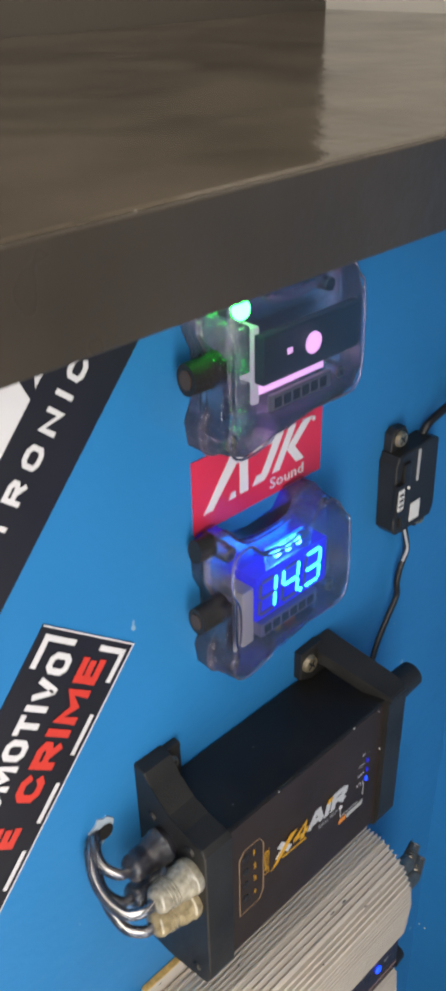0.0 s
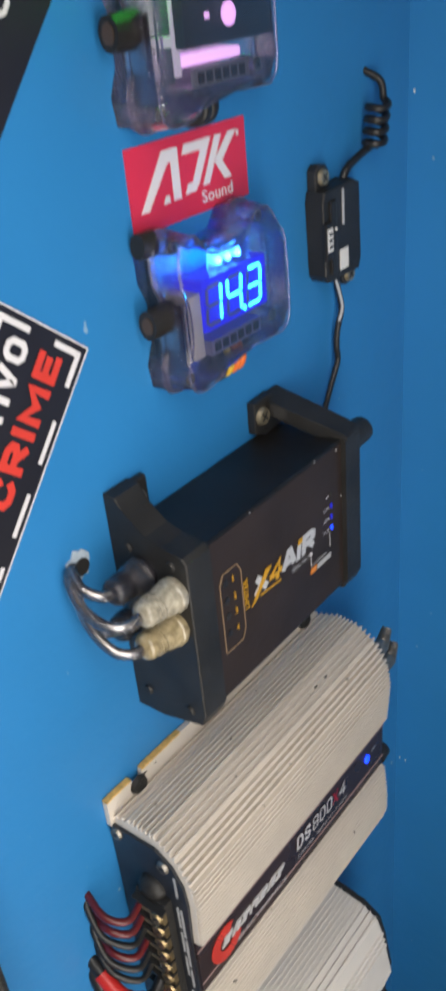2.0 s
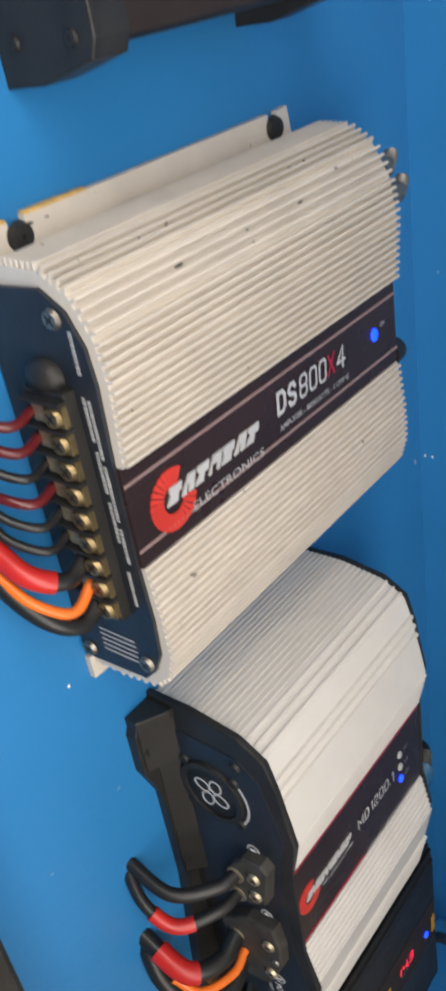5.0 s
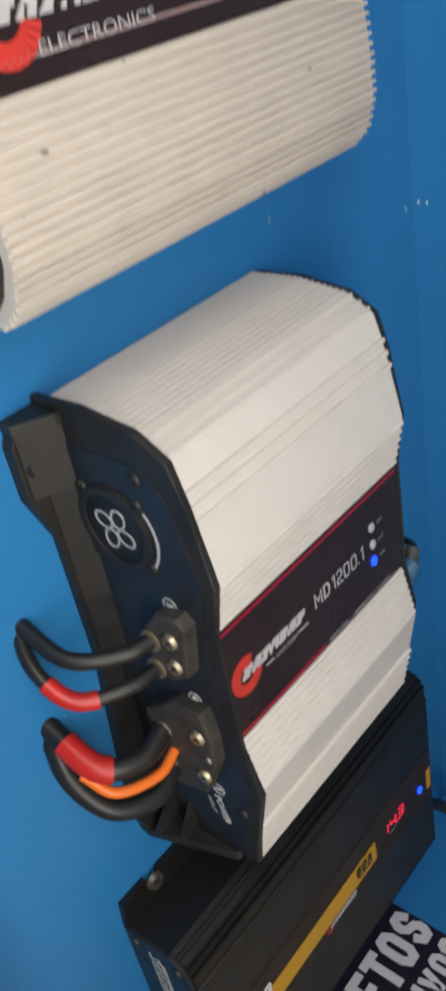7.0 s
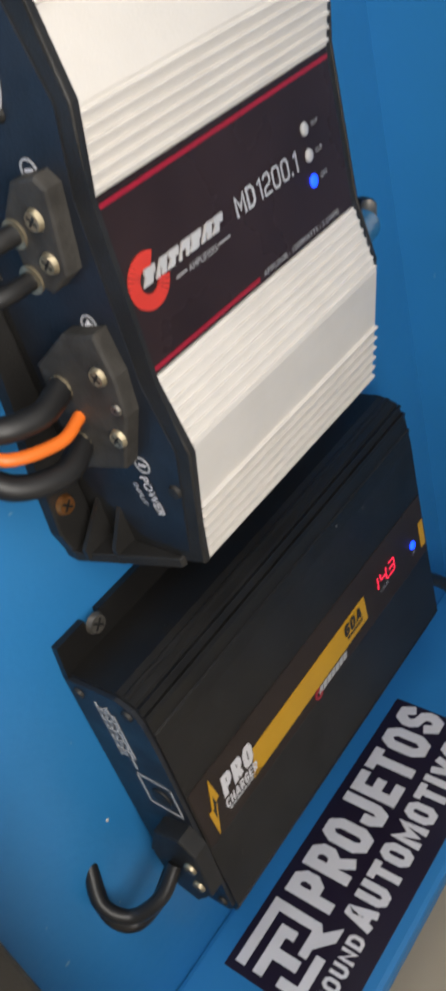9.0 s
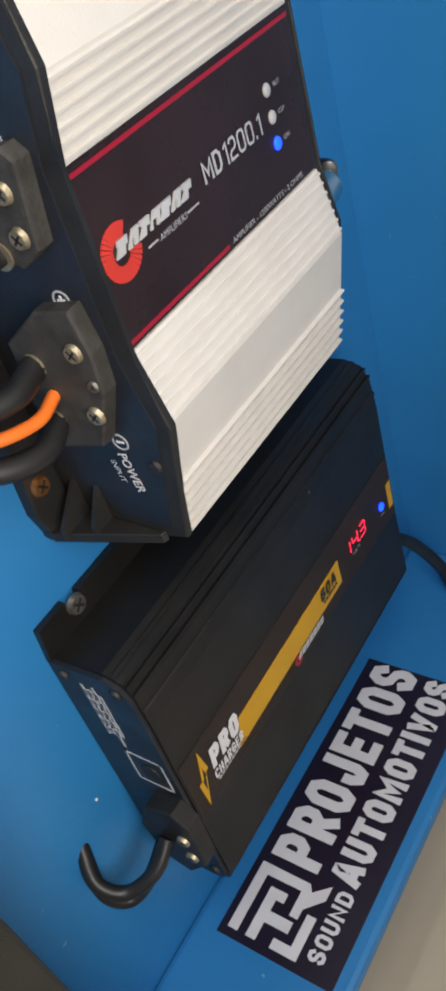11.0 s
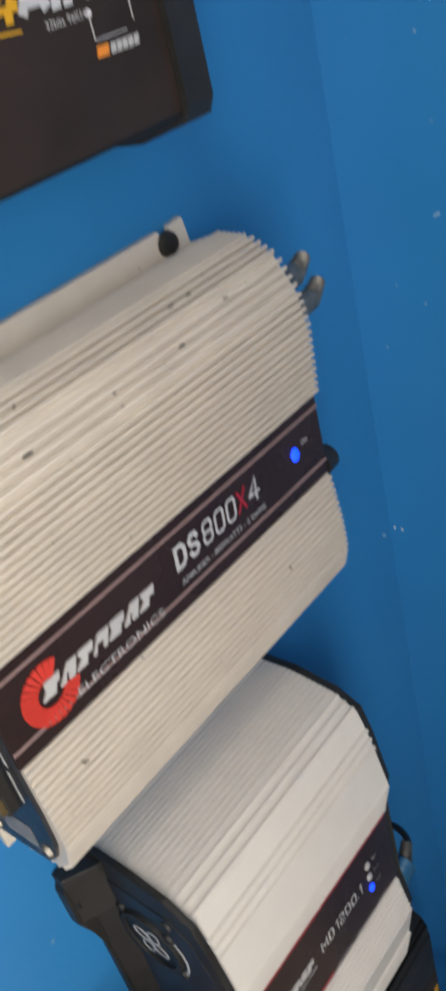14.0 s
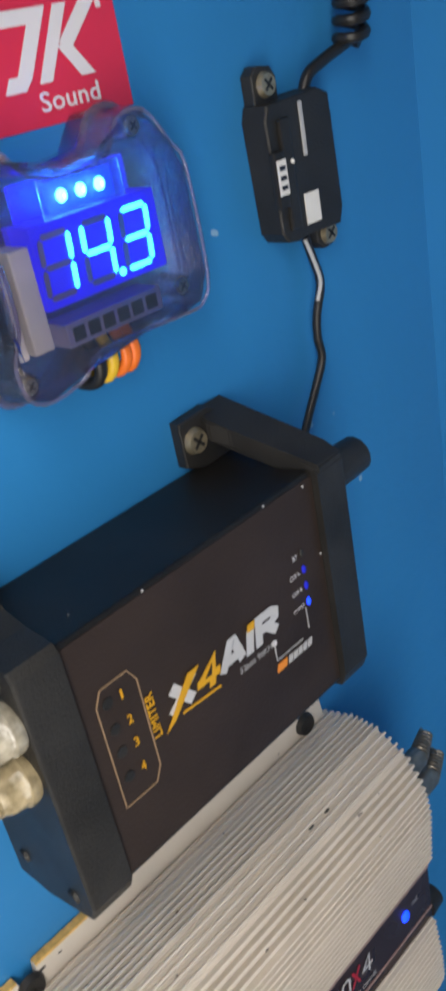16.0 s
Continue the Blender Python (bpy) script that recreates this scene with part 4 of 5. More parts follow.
    for a, b, c, d in ((-0.024, 0.145, -0.048, 0.1438), (-0.024, 0.1195, -0.048, 0.1183), (-0.024, 0.145, -0.0252, 0.1183), (-0.0468, 0.145, -0.048, 0.1183)):
        plate([(x, a, b), (x, c, b), (x, c, d), (x, a, d)], (-1, 0, 0), 0.0003, bm)
    part("small_print", bm, GREYINK, left)
    part("adjust_hole", rod((x, -0.037, 0.131), (x - 0.001, -0.037, 0.131), 0.0065, n=20), BLACK, left)
    sec = [(-0.057, 0.064), (-0.058, 0.104), (-0.050, 0.114), (-0.030, 0.108), (-0.018, 0.082), (-0.022, 0.050), (-0.040, 0.043)]
    block = part("terminal_block", prism(sec, x, -0.0335, "x", 0.0015), BLACK, left, "black output terminal block")
    for z in (0.050, 0.068):
        screw(block, (-0.0337, -0.050, z + 0.020), 0.0042, (-1, 0, 0), DULLBRASS, "terminal_screw")
    return t


SEGS = {"1": "bc", "4": "bcfg", "3": "abcdg", "8": "abcdefg"}


def seven(name, parent, text, x, y, z, w, h, material, off, slant=0.06):
    """Seven-segment digits from the lower left corner (x, z), each w wide."""
    t = h * 0.095
    spots = {"a": (0, h, w, h), "d": (0, 0, w, 0), "g": (0, h / 2, w, h / 2), "f": (0, h / 2, 0, h), "b": (w, h / 2, w, h), "e": (0, 0, 0, h / 2), "c": (w, 0, w, h / 2)}
    n = 0
    for ch in text:
        if ch == ".":
            cx = x + n * w * 1.5 - w * 0.25
            part("decimal_point", rod((cx, y, z), (cx, y - 0.0006, z), t * 0.75, n=12), material, parent)
            continue
        on, dead = bmesh.new(), bmesh.new()
        for s, (a, b, c, d) in spots.items():
            if s not in SEGS[ch] and off is None:
                continue
            p, q = Vector((a, b)), Vector((c, d))
            way = (q - p).normalized()
            side = Vector((-way.y, way.x)) * t / 2
            p, q = p + way * t * 0.25, q - way * t * 0.25
            pts = [p, p + way * t / 2 + side, q - way * t / 2 + side, q, q - way * t / 2 - side, p + way * t / 2 - side]
            pts = [(x + n * w * 1.5 + k.x + slant * k.y, y, z + k.y) for k in pts]
            plate(pts, (0, -1, 0), 0.0005, on if s in SEGS[ch] else dead)
        part(name, on, material, parent, "lit display digit")
        if off and len(dead.verts):
            part("unlit_segments", dead, off, parent)
        else:
            dead.free()
        n += 1


charger()


# ---- signal processor ----
def processor():
    t = thing("sound_processor", (0.118, 0, 0.83), "black boxed audio processor with yellow and grey front print", "processor")
    part("case", box(0.052, 0.180, -0.0468, -0.001, 0.8395, 0.9415, 0.0012), SATIN, t, "black folded metal case")
    cap = [(0.0, 0.9655), (-0.008, 0.9650), (-0.014, 0.9560), (-0.024, 0.9480), (-0.034, 0.9450), (-0.0475, 0.9440), (-0.0500, 0.9410), (-0.0500, 0.8430), (-0.0470, 0.8365), (-0.020, 0.8295), (0.0, 0.8290)]
    left = part("end_cap", prism(cap, 0.0540, 0.0365, "x", 0.0014), BLACK, t, "black plastic end cap with three plugs")
    straight = [(0.0, 0.9360), (-0.0400, 0.9420), (-0.0480, 0.9420), (-0.0500, 0.9400)] + cap[7:]
    right = part("end_cap", prism(straight, 0.1780, 0.1945, "x", 0.0014), BLACK, t, "black plastic end cap with mounting ear")
    plan = [(0.1650, -0.0004), (0.1820, -0.0004), (0.1945, -0.0420), (0.1945, -0.0495), (0.1790, -0.0500), (0.1740, -0.0330), (0.1690, -0.0160), (0.1650, -0.0090)]
    bm = bmesh.new()
    hi = [bm.verts.new((x, y, 0.9650 + y * 0.44)) for x, y in plan]
    lo = [bm.verts.new((x, y, 0.9560 + y * 0.44)) for x, y in plan]
    for i in range(len(plan)):
        j = (i + 1) % len(plan)
        bm.faces.new((hi[i], hi[j], lo[j], lo[i]))
    bm.faces.new(hi)
    bm.faces.new(lo[::-1])
    bmesh.ops.bevel(bm, geom=list(bm.edges), offset=0.0008, segments=2, affect="EDGES")
    part("sloping_shoulder", bm, BLACK, right)
    part("mounting_ear", box(0.0400, 0.0630, -0.0050, -0.0003, 0.9420, 0.9650, 0.0012), BLACK, left)
    part("mounting_ear", prism([(0.1535, 0.9450), (0.1535, 0.9640), (0.1700, 0.9650), (0.180, 0.9580), (0.180, 0.942), (0.163, 0.9410)], -0.0003, -0.0055, "y", 0.0010), BLACK, right)
    screw(right, (0.1600, -0.0055, 0.9545), 0.0056, material=DULLBRASS, label="tarnished screw head")
    screw(left, (0.0560, -0.0050, 0.9545), 0.0045, material=STEEL)
    for y, z in ((-0.012, 0.9385), (-0.0395, 0.9370), (-0.0395, 0.8440), (-0.010, 0.8440)):
        screw(left, (0.0365, y, z), 0.0030, (-1, 0, 0), BLACK)
    part("aerial_knob", rod((0.1945, -0.036, 0.927), (0.2195, -0.036, 0.927), 0.0090, 0.0080), BLACK, right, "black round knob", True)
    y = -0.0470
    film = part("front_film", box(0.0545, 0.1775, y, y + 0.001, 0.8415, 0.9395), BROWNBLACK, t, "dark brown printed front film")
    # limiter panel
    fr = [(0.0615, 0.868), (0.0615, 0.912), (0.0645, 0.9175), (0.0760, 0.9175), (0.0790, 0.912), (0.0790, 0.874), (0.0760, 0.868)]
    bm = bmesh.new()
    for (a, b), (c, d) in zip(fr, fr[1:] + fr[:1]):
        w = Vector((c - a, d - b)).normalized()
        s = Vector((-w.y, w.x)) * 0.0002
        plate([(a + s.x, y, b + s.y), (c + s.x, y, d + s.y), (c - s.x, y, d - s.y), (a - s.x, y, b - s.y)], (0, -1, 0), 0.0004, bm)
    part("limiter_frame", bm, mat("dull_gold_print", (0.30, 0.20, 0.12), 0.5, var=0.15, scale=90), film)
    for i, z in enumerate((0.9110, 0.9000, 0.8900, 0.8790)):
        part("trim_hole", rod((0.0660, y, z), (0.0660, y - 0.0004, z), 0.0022, n=14), BLACK, film)
        lettering("number", str(i + 1), YELLOW, film, (0.0712, y, z - 0.0018), 0.0020 if i else 0.0009, 0.0038, bold=0.01)
    lettering("limiter_lettering", "LIMITER", YELLOW, film, (0.0830, y, 0.8850), 0.0190, 0.0036, u=(0, 0, 1), v=(-1, 0, 0), bold=0.02)
    stroke_letters("model_lettering", "X", SILVERINK, film, (0.0870, y, 0.8870), 0.0135, 0.0130, 0.0042, shear=0.22)
    part("yellow_slash", plate([(0.0845, y - 0.0007, 0.8835), (0.0895, y - 0.0007, 0.8860), (0.1045, y - 0.0007, 0.9000), (0.0990, y - 0.0007, 0.9000)], (0, -1, 0), 0.0003), YELLOW, film)
    stroke_letters("model_lettering", "4", YELLOW, film, (0.1010, y, 0.8870), 0.0120, 0.0130, 0.0034, shear=0.25)
    part("dark_core", plate([(0.1062, y - 0.0007, 0.8922), (0.1095, y - 0.0007, 0.8922), (0.1108, y - 0.0007, 0.8966)], (0, -1, 0), 0.0002), BLACK, film)
    stroke_letters("model_lettering", "A", SILVERINK, film, (0.1132, y, 0.8870), 0.0140, 0.0130, 0.0040, shear=0.15)
    stroke_letters("model_lettering", "i", SILVERINK, film, (0.1275, y, 0.8870), 0.0042, 0.0130, 0.0042, shear=0.22)
    part("yellow_dot", plate([(0.1300, y - 0.0006, 0.8968), (0.1338, y - 0.0006, 0.8968), (0.1346, y - 0.0006, 0.8998), (0.1308, y - 0.0006, 0.8998)], (0, -1, 0), 0.0003), YELLOW, film)
    stroke_letters("model_lettering", "R", SILVERINK, film, (0.1330, y, 0.8870), 0.0135, 0.0130, 0.0040, shear=0.15)
    part("yellow_underline", plate([(0.0935, y, 0.8853), (0.1130, y, 0.8838), (0.1130, y, 0.8846), (0.0942, y, 0.8861)], (0, -1, 0), 0.0004), YELLOW, film)
    lettering("spec_lettering", "32bits 96KHz", GREYINK, film, (0.1230, y, 0.8820), 0.0200, 0.0026)
    part("key_dot", rod((0.1430, y, 0.8830), (0.1430, y - 0.0005, 0.8830), 0.0013, n=12), WHITEINK, film)
    bm = bmesh.new()
    box(0.1428, 0.1432, y - 0.0003, y, 0.8745, 0.8830, bm=bm)
    box(0.1430, 0.1590, y - 0.0003, y, 0.8743, 0.8747, bm=bm)
    box(0.1632, 0.1636, y - 0.0003, y, 0.8770, 0.8870, bm=bm)
    part("lead_line", bm, GREYINK, film)
    part("orange_mark", plate([(0.1420, y, 0.8690), (0.1475, y, 0.8690), (0.1485, y, 0.8725), (0.1430, y, 0.8725)], (0, -1, 0), 0.0004), mat("orange_print", (0.75, 0.25, 0.03), 0.5), film)
    bm = bmesh.new()
    for i in range(5):
        a = 0.1490 + i * 0.0030
        plate([(a, y, 0.8690), (a + 0.0022, y, 0.8690), (a + 0.0030, y, 0.8722), (a + 0.0008, y, 0.8722)], (0, -1, 0), 0.0004, bm)
    part("grey_block_mark", bm, GREYINK, film)
    for z, text, w, m in ((0.9115, "BT", 0.0028, BLACK), (0.9040, "CLIP L", 0.0060, BLUEDIM), (0.8965, "CLIP R", 0.0062, BLUEDIM), (0.8890, "POWER", 0.0066, BLUELED)):
        part("indicator_led", ball((0.1655, y - 0.0003, z), 0.0014, squash=(0.8, 0.5, 1.3)), m, film, "lit blue light" if m is BLUELED else "")
        lettering("led_lettering", text, WHITEINK, film, (0.1628 - w, y, z - 0.0009), w, 0.0018)
    for q in ((0.172, 0.9375), (0.1765, 0.905), (0.150, 0.9405), (0.090, 0.9405)):
        part("paint_chip", ball((q[0], y - 0.0002, q[1]), 0.0005), GREYINK, film)
    # plugs and their cables
    runs = (
        (MILKY, (-0.0410, 0.9225), (-0.0405, 0.9240), [(0.0135, -0.0405, 0.9240), (0.0060, -0.040, 0.9232), (-0.0015, -0.034, 0.9240), (-0.0040, -0.021, 0.9300), (0.0010, -0.008, 0.9375), (0.0125, 0.003, 0.9385)]),
        (AMBERMILK, (-0.0385, 0.9005), (-0.0380, 0.9035), [(0.0135, -0.0380, 0.9035), (0.0070, -0.037, 0.9035), (0.0005, -0.030, 0.9070), (0.0000, -0.017, 0.9170), (0.0050, -0.006, 0.9280), (0.0130, 0.003, 0.9330)]),
        (SMOKY, (-0.0210, 0.9270), (-0.0225, 0.9295), [(0.0130, -0.0225, 0.9295), (0.0070, -0.021, 0.9310), (0.0030, -0.014, 0.9350), (0.0060, -0.005, 0.9390), (0.0130, 0.003, 0.9380)]),
        (SMOKY, (-0.0200, 0.9040), (-0.0215, 0.9070), [(0.0130, -0.0215, 0.9070), (0.0060, -0.020, 0.9100), (0.0020, -0.013, 0.9180), (0.0060, -0.004, 0.9290), (0.0140, 0.003, 0.9330)]),
    )
    boot = [(0.0, 0.0086), (0.06, 0.0094), (0.16, 0.0094), (0.20, 0.0086), (0.40, 0.0084), (0.52, 0.0072), (0.60, 0.0066), (0.74, 0.0070), (0.88, 0.0070), (0.96, 0.0060), (1.0, 0.0042)]
    for m, (y0, z0), (y1, z1), line in runs:
        plug = part("signal_plug", lathe((0.0365, y0, z0), (0.0115, y1, z1), boot, 20), m, t, "smoky clear moulded plug" if m is SMOKY else "milky clear moulded plug", True)
        for k in range(3):
            f = 0.54 + k * 0.075
            c = Vector((0.0365, y0, z0)).lerp(Vector((0.0115, y1, z1)), f)
            part("grip_ridge", rod(c, c + Vector((-0.0009, 0, 0)), 0.0076, n=18), m, plug, "", True)
        cable = part("plug_cable", hose(line, 0.0028), CLEARSHEATH, plug, "clear sheathed twisted cable", True)
        part("wire_core", hose([Vector(p) + Vector((0, 0.0006 * (i % 2), 0.0006)) for i, p in enumerate(line)], 0.0018), CHROME, cable, "", True)


processor()


# ---- clear cased meters ----
OUTLINE = [(0.077, 1.056), (0.0765, 1.070), (0.080, 1.079), (0.089, 1.080), (0.097, 1.070), (0.110, 1.067), (0.126, 1.069), (0.133, 1.079), (0.144, 1.080), (0.1530, 1.067), (0.1575, 1.058), (0.1585, 1.019), (0.1540, 1.009), (0.146, 1.0075), (0.108, 1.0085), (0.100, 1.002), (0.086, 0.999), (0.078, 1.003), (0.0765, 1.015), (0.081, 1.026), (0.081, 1.046)]


def clear_case(t, dz, board):
    t.scale = (1, 0.76, 1)

    def wide(x):
        return 0.082 + (x - 0.079) * 1.085

    def lift(s):
        return [(wide(0.117 + (x - 0.117) * s), 1.040 + dz + (z - 1.040) * s * 0.975) for x, z in OUTLINE]

    base = part("case_base", prism(lift(1.0), -0.0004, -0.0130, "y", 0.0010), CASE, t, "clear plastic case back", True)
    cover = part("case_cover", prism(lift(0.985), -0.0134, -0.0335, "y", 0.0035, taper=0.95), CASE, t, "clear plastic case cover", True)
    for who, s, y in ((base, 0.995, -0.0128), (cover, 0.975, -0.0150), (cover, 0.935, -0.0325)):
        loop = [(x, y, z) for x, z in lift(s)]
        # Milky cords along the edges paint the bright highlights of clear plastic.
        part("case_rim", hose(loop + loop[:1], 0.0007, 6, 3), CASERIM, who, "", True)
    for x, z in ((0.0835, 1.073), (0.1420, 1.072), (0.0850, 1.008), (0.1490, 1.018)):
        x = wide(x)
        post = part("screw_post", rod((x, -0.001, z + dz), (x, -0.0240, z + dz), 0.0046, 0.0040), CASE, base, "", True)
        screw(post, (x, -0.0242, z + dz), 0.0030)
    gland = part("cable_gland", rod((0.088, -0.015, 1.040 + dz), (0.0715, -0.015, 1.040 + dz), 0.0075, 0.0070, 18), BLACK, base, "black round cable gland", True)
    part("cable_core", rod((0.0719, -0.015, 1.040 + dz), (0.0710, -0.015, 1.040 + dz), 0.0042, n=16), mat("brown_cable_end", (0.07, 0.045, 0.03), 0.5), gland)
    part("top_gland", rod((0.0850, -0.010, 1.074 + dz), (0.0755, -0.010, 1.075 + dz), 0.0062, 0.0058, 16), BLACK, base, "", True)
    part("circuit_board", box(0.085, 0.156, -0.0085, -0.0070, 1.013 + dz, 1.064 + dz), board, t)
    for x0, x1 in ((0.0825, 0.0838), (0.0860, 0.0872)):
        part("inner_rib", box(x0, x1, -0.0250, -0.0090, 1.012 + dz, 1.046 + dz), CASE, cover)
    return cover


def voltmeter():
    t = thing("voltage_meter", (0.117, 0, 1.0), "clear-cased digital voltage meter glowing blue, screwed to the wall", "voltmeter")
    clear_case(t, 0.0, PCB)
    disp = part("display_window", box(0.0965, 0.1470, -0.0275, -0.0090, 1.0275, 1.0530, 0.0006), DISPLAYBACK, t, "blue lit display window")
    seven("lit_digit", disp, "14.3", 0.0980, -0.0277, 1.0310, 0.0107, 0.0182, DIGIT, DIGITOFF, 0.07)
    leds = part("led_module", box(0.1070, 0.1340, -0.0240, -0.0205, 1.0540, 1.0630, 0.0012), GLOWMODULE, t, "clear module with three cyan lights")
    # Added plate glows by itself in place of blue spill on the board.
    part("glow_backing", box(0.1010, 0.1475, -0.0118, -0.0092, 1.0245, 1.0640, 0.0006), glow("deep_blue_glow_plate", (0.016, 0.004, 0.90), 1.3), t, "added plate glowing deep blue as spill from the lights")
    part("module_window", box(0.1045, 0.1365, -0.0262, -0.0245, 1.0530, 1.0645, 0.0006), HAZEBLUE, leds, "clear window tinted blue for the glow of the lights")
    for x in (0.1130, 0.1205, 0.1280):
        part("cyan_led", ball((x, -0.0242, 1.0585), 0.0021), CYANLED, leds, "lit cyan light")
    head = part("pin_header", box(0.1020, 0.1430, -0.0250, -0.0090, 1.0135, 1.0215, 0.0006), mat("violet_grey_plastic", (0.25, 0.22, 0.32), 0.4), t, "grey six-way connector")
    for i in range(6):
        part("pin_socket", box(0.1042 + i * 0.0063, 0.1088 + i * 0.0063, -0.0256, -0.0248, 1.0152, 1.0198), BLACK, head)
    part("relay", box(0.0885, 0.0960, -0.0260, -0.0090, 1.0160, 1.0480, 0.0008), RELAY, t, "beige relay")
    part("relay_side", box(0.0835, 0.0865, -0.0255, -0.0090, 1.0160, 1.0450, 0.0006), RELAY, t)
    for x, m, r in ((0.1120, RUBBER, 0.0024), (0.1175, YELLOWWIRE, 0.0022), (0.1235, ORANGE, 0.0022), (0.1275, ORANGE, 0.0022)):
        part("loop_wire", hose([(x, -0.018, 1.0130), (x + 0.001, -0.022, 1.0040), (x, -0.017, 0.9975), (x - 0.003, -0.006, 0.9985), (x - 0.004, 0.003, 1.0030)], r), m, t, "", True)
    shift_inside(t, 0.0045)


def shift_inside(t, dx):
    """Moves what sits in a clear case sideways."""
    for ob in t.children:
        if not ob.name.startswith("case"):
            ob.location.x += dx * K


def remote_unit():
    dz = 0.120
    t = thing("bass_controller", (0.117, 0, 1.12), "clear-cased controller with green light and black bar, screwed to the wall", "controller")
    # Board is toned pale pink, with the inner light put into its colour.
    clear_case(t, dz, mat("pink_glow_toned_board", (0.45, 0.40, 0.46), 0.4, var=0.3, scale=200))
    bar = part("black_bar", box(0.0945, 0.1555, -0.0310, -0.0240, 1.1505, 1.1715, 0.0008), BLACK, t, "black bar with round pale button")
    # Button and mark emit pink in place of light cast on them.
    part("round_button", rod((0.1245, -0.0310, 1.1612), (0.1245, -0.0318, 1.1612), 0.0048, n=20), PALEGLOW, bar, "pale round button given a pink glow")
    part("mark", box(0.1085, 0.1115, -0.0313, -0.0309, 1.1605, 1.1630), PALEGLOW, bar)
    # Added strip glows in place of pink light on the connector.
    part("glow_strip", box(0.0985, 0.1400, -0.0225, -0.0100, 1.1432, 1.1475, 0.0010), PALEGLOW, t, "added strip glowing pink as light on the connector")
    head = part("pin_header", box(0.1030, 0.1420, -0.0260, -0.0232, 1.1345, 1.1422, 0.0006), mat("grey_plastic", (0.25, 0.24, 0.26), 0.4), t, "grey six-way connector")
    for i in range(6):
        part("pin_socket", box(0.1055 + i * 0.0058, 0.1095 + i * 0.0058, -0.0266, -0.0258, 1.1360, 1.1405), BLACK, head)
    part("clear_sleeve", box(0.1010, 0.1445, -0.0275, -0.0100, 1.1320, 1.1350, 0.0006), CASERIM, t)
    led = part("green_led", ball((0.0880, -0.0230, 1.1835), 0.0042), GREENLED, t, "bright green light")
    part("led_base", box(0.0845, 0.0915, -0.0200, -0.0085, 1.1800, 1.1870), PCB, t)
    # Added glowing plate and column paint in the pink light inside the case.
    part("glow_plate", box(0.0960, 0.1500, -0.0120, -0.0088, 1.1745, 1.1855), glow("pink_glow_plastic", (0.62, 0.38, 0.66), 1.9), t)
    part("glow_column", box(0.0945, 0.0985, -0.0230, -0.0090, 1.1400, 1.1740, 0.0010), glow("pale_glow_plastic", (0.60, 0.52, 0.64), 0.4), t, "added column glowing pale pink as light inside the case")
    for x0, x1, z0, z1 in ((0.0850, 0.0925, 1.1560, 1.1760), (0.0850, 0.0925, 1.1380, 1.1520)):
        part("clear_block", box(x0, x1, -0.0240, -0.0090, z0, z1, 0.0010), CASE, t)
    part("black_capacitor", rod((0.1430, -0.009, 1.1800), (0.1430, -0.022, 1.1800), 0.0030), BLACK, t, "", True)
    for x in (0.112, 0.117):
        part("loop_wire", hose([(x, -0.016, 1.1330), (x + 0.003, -0.020, 1.1250), (x + 0.002, -0.014, 1.1200), (x - 0.001, -0.004, 1.1210), (x - 0.002, 0.003, 1.1250)], 0.0030), RUBBER, t, "", True)
    shift_inside(t, 0.008)


voltmeter()
remote_unit()


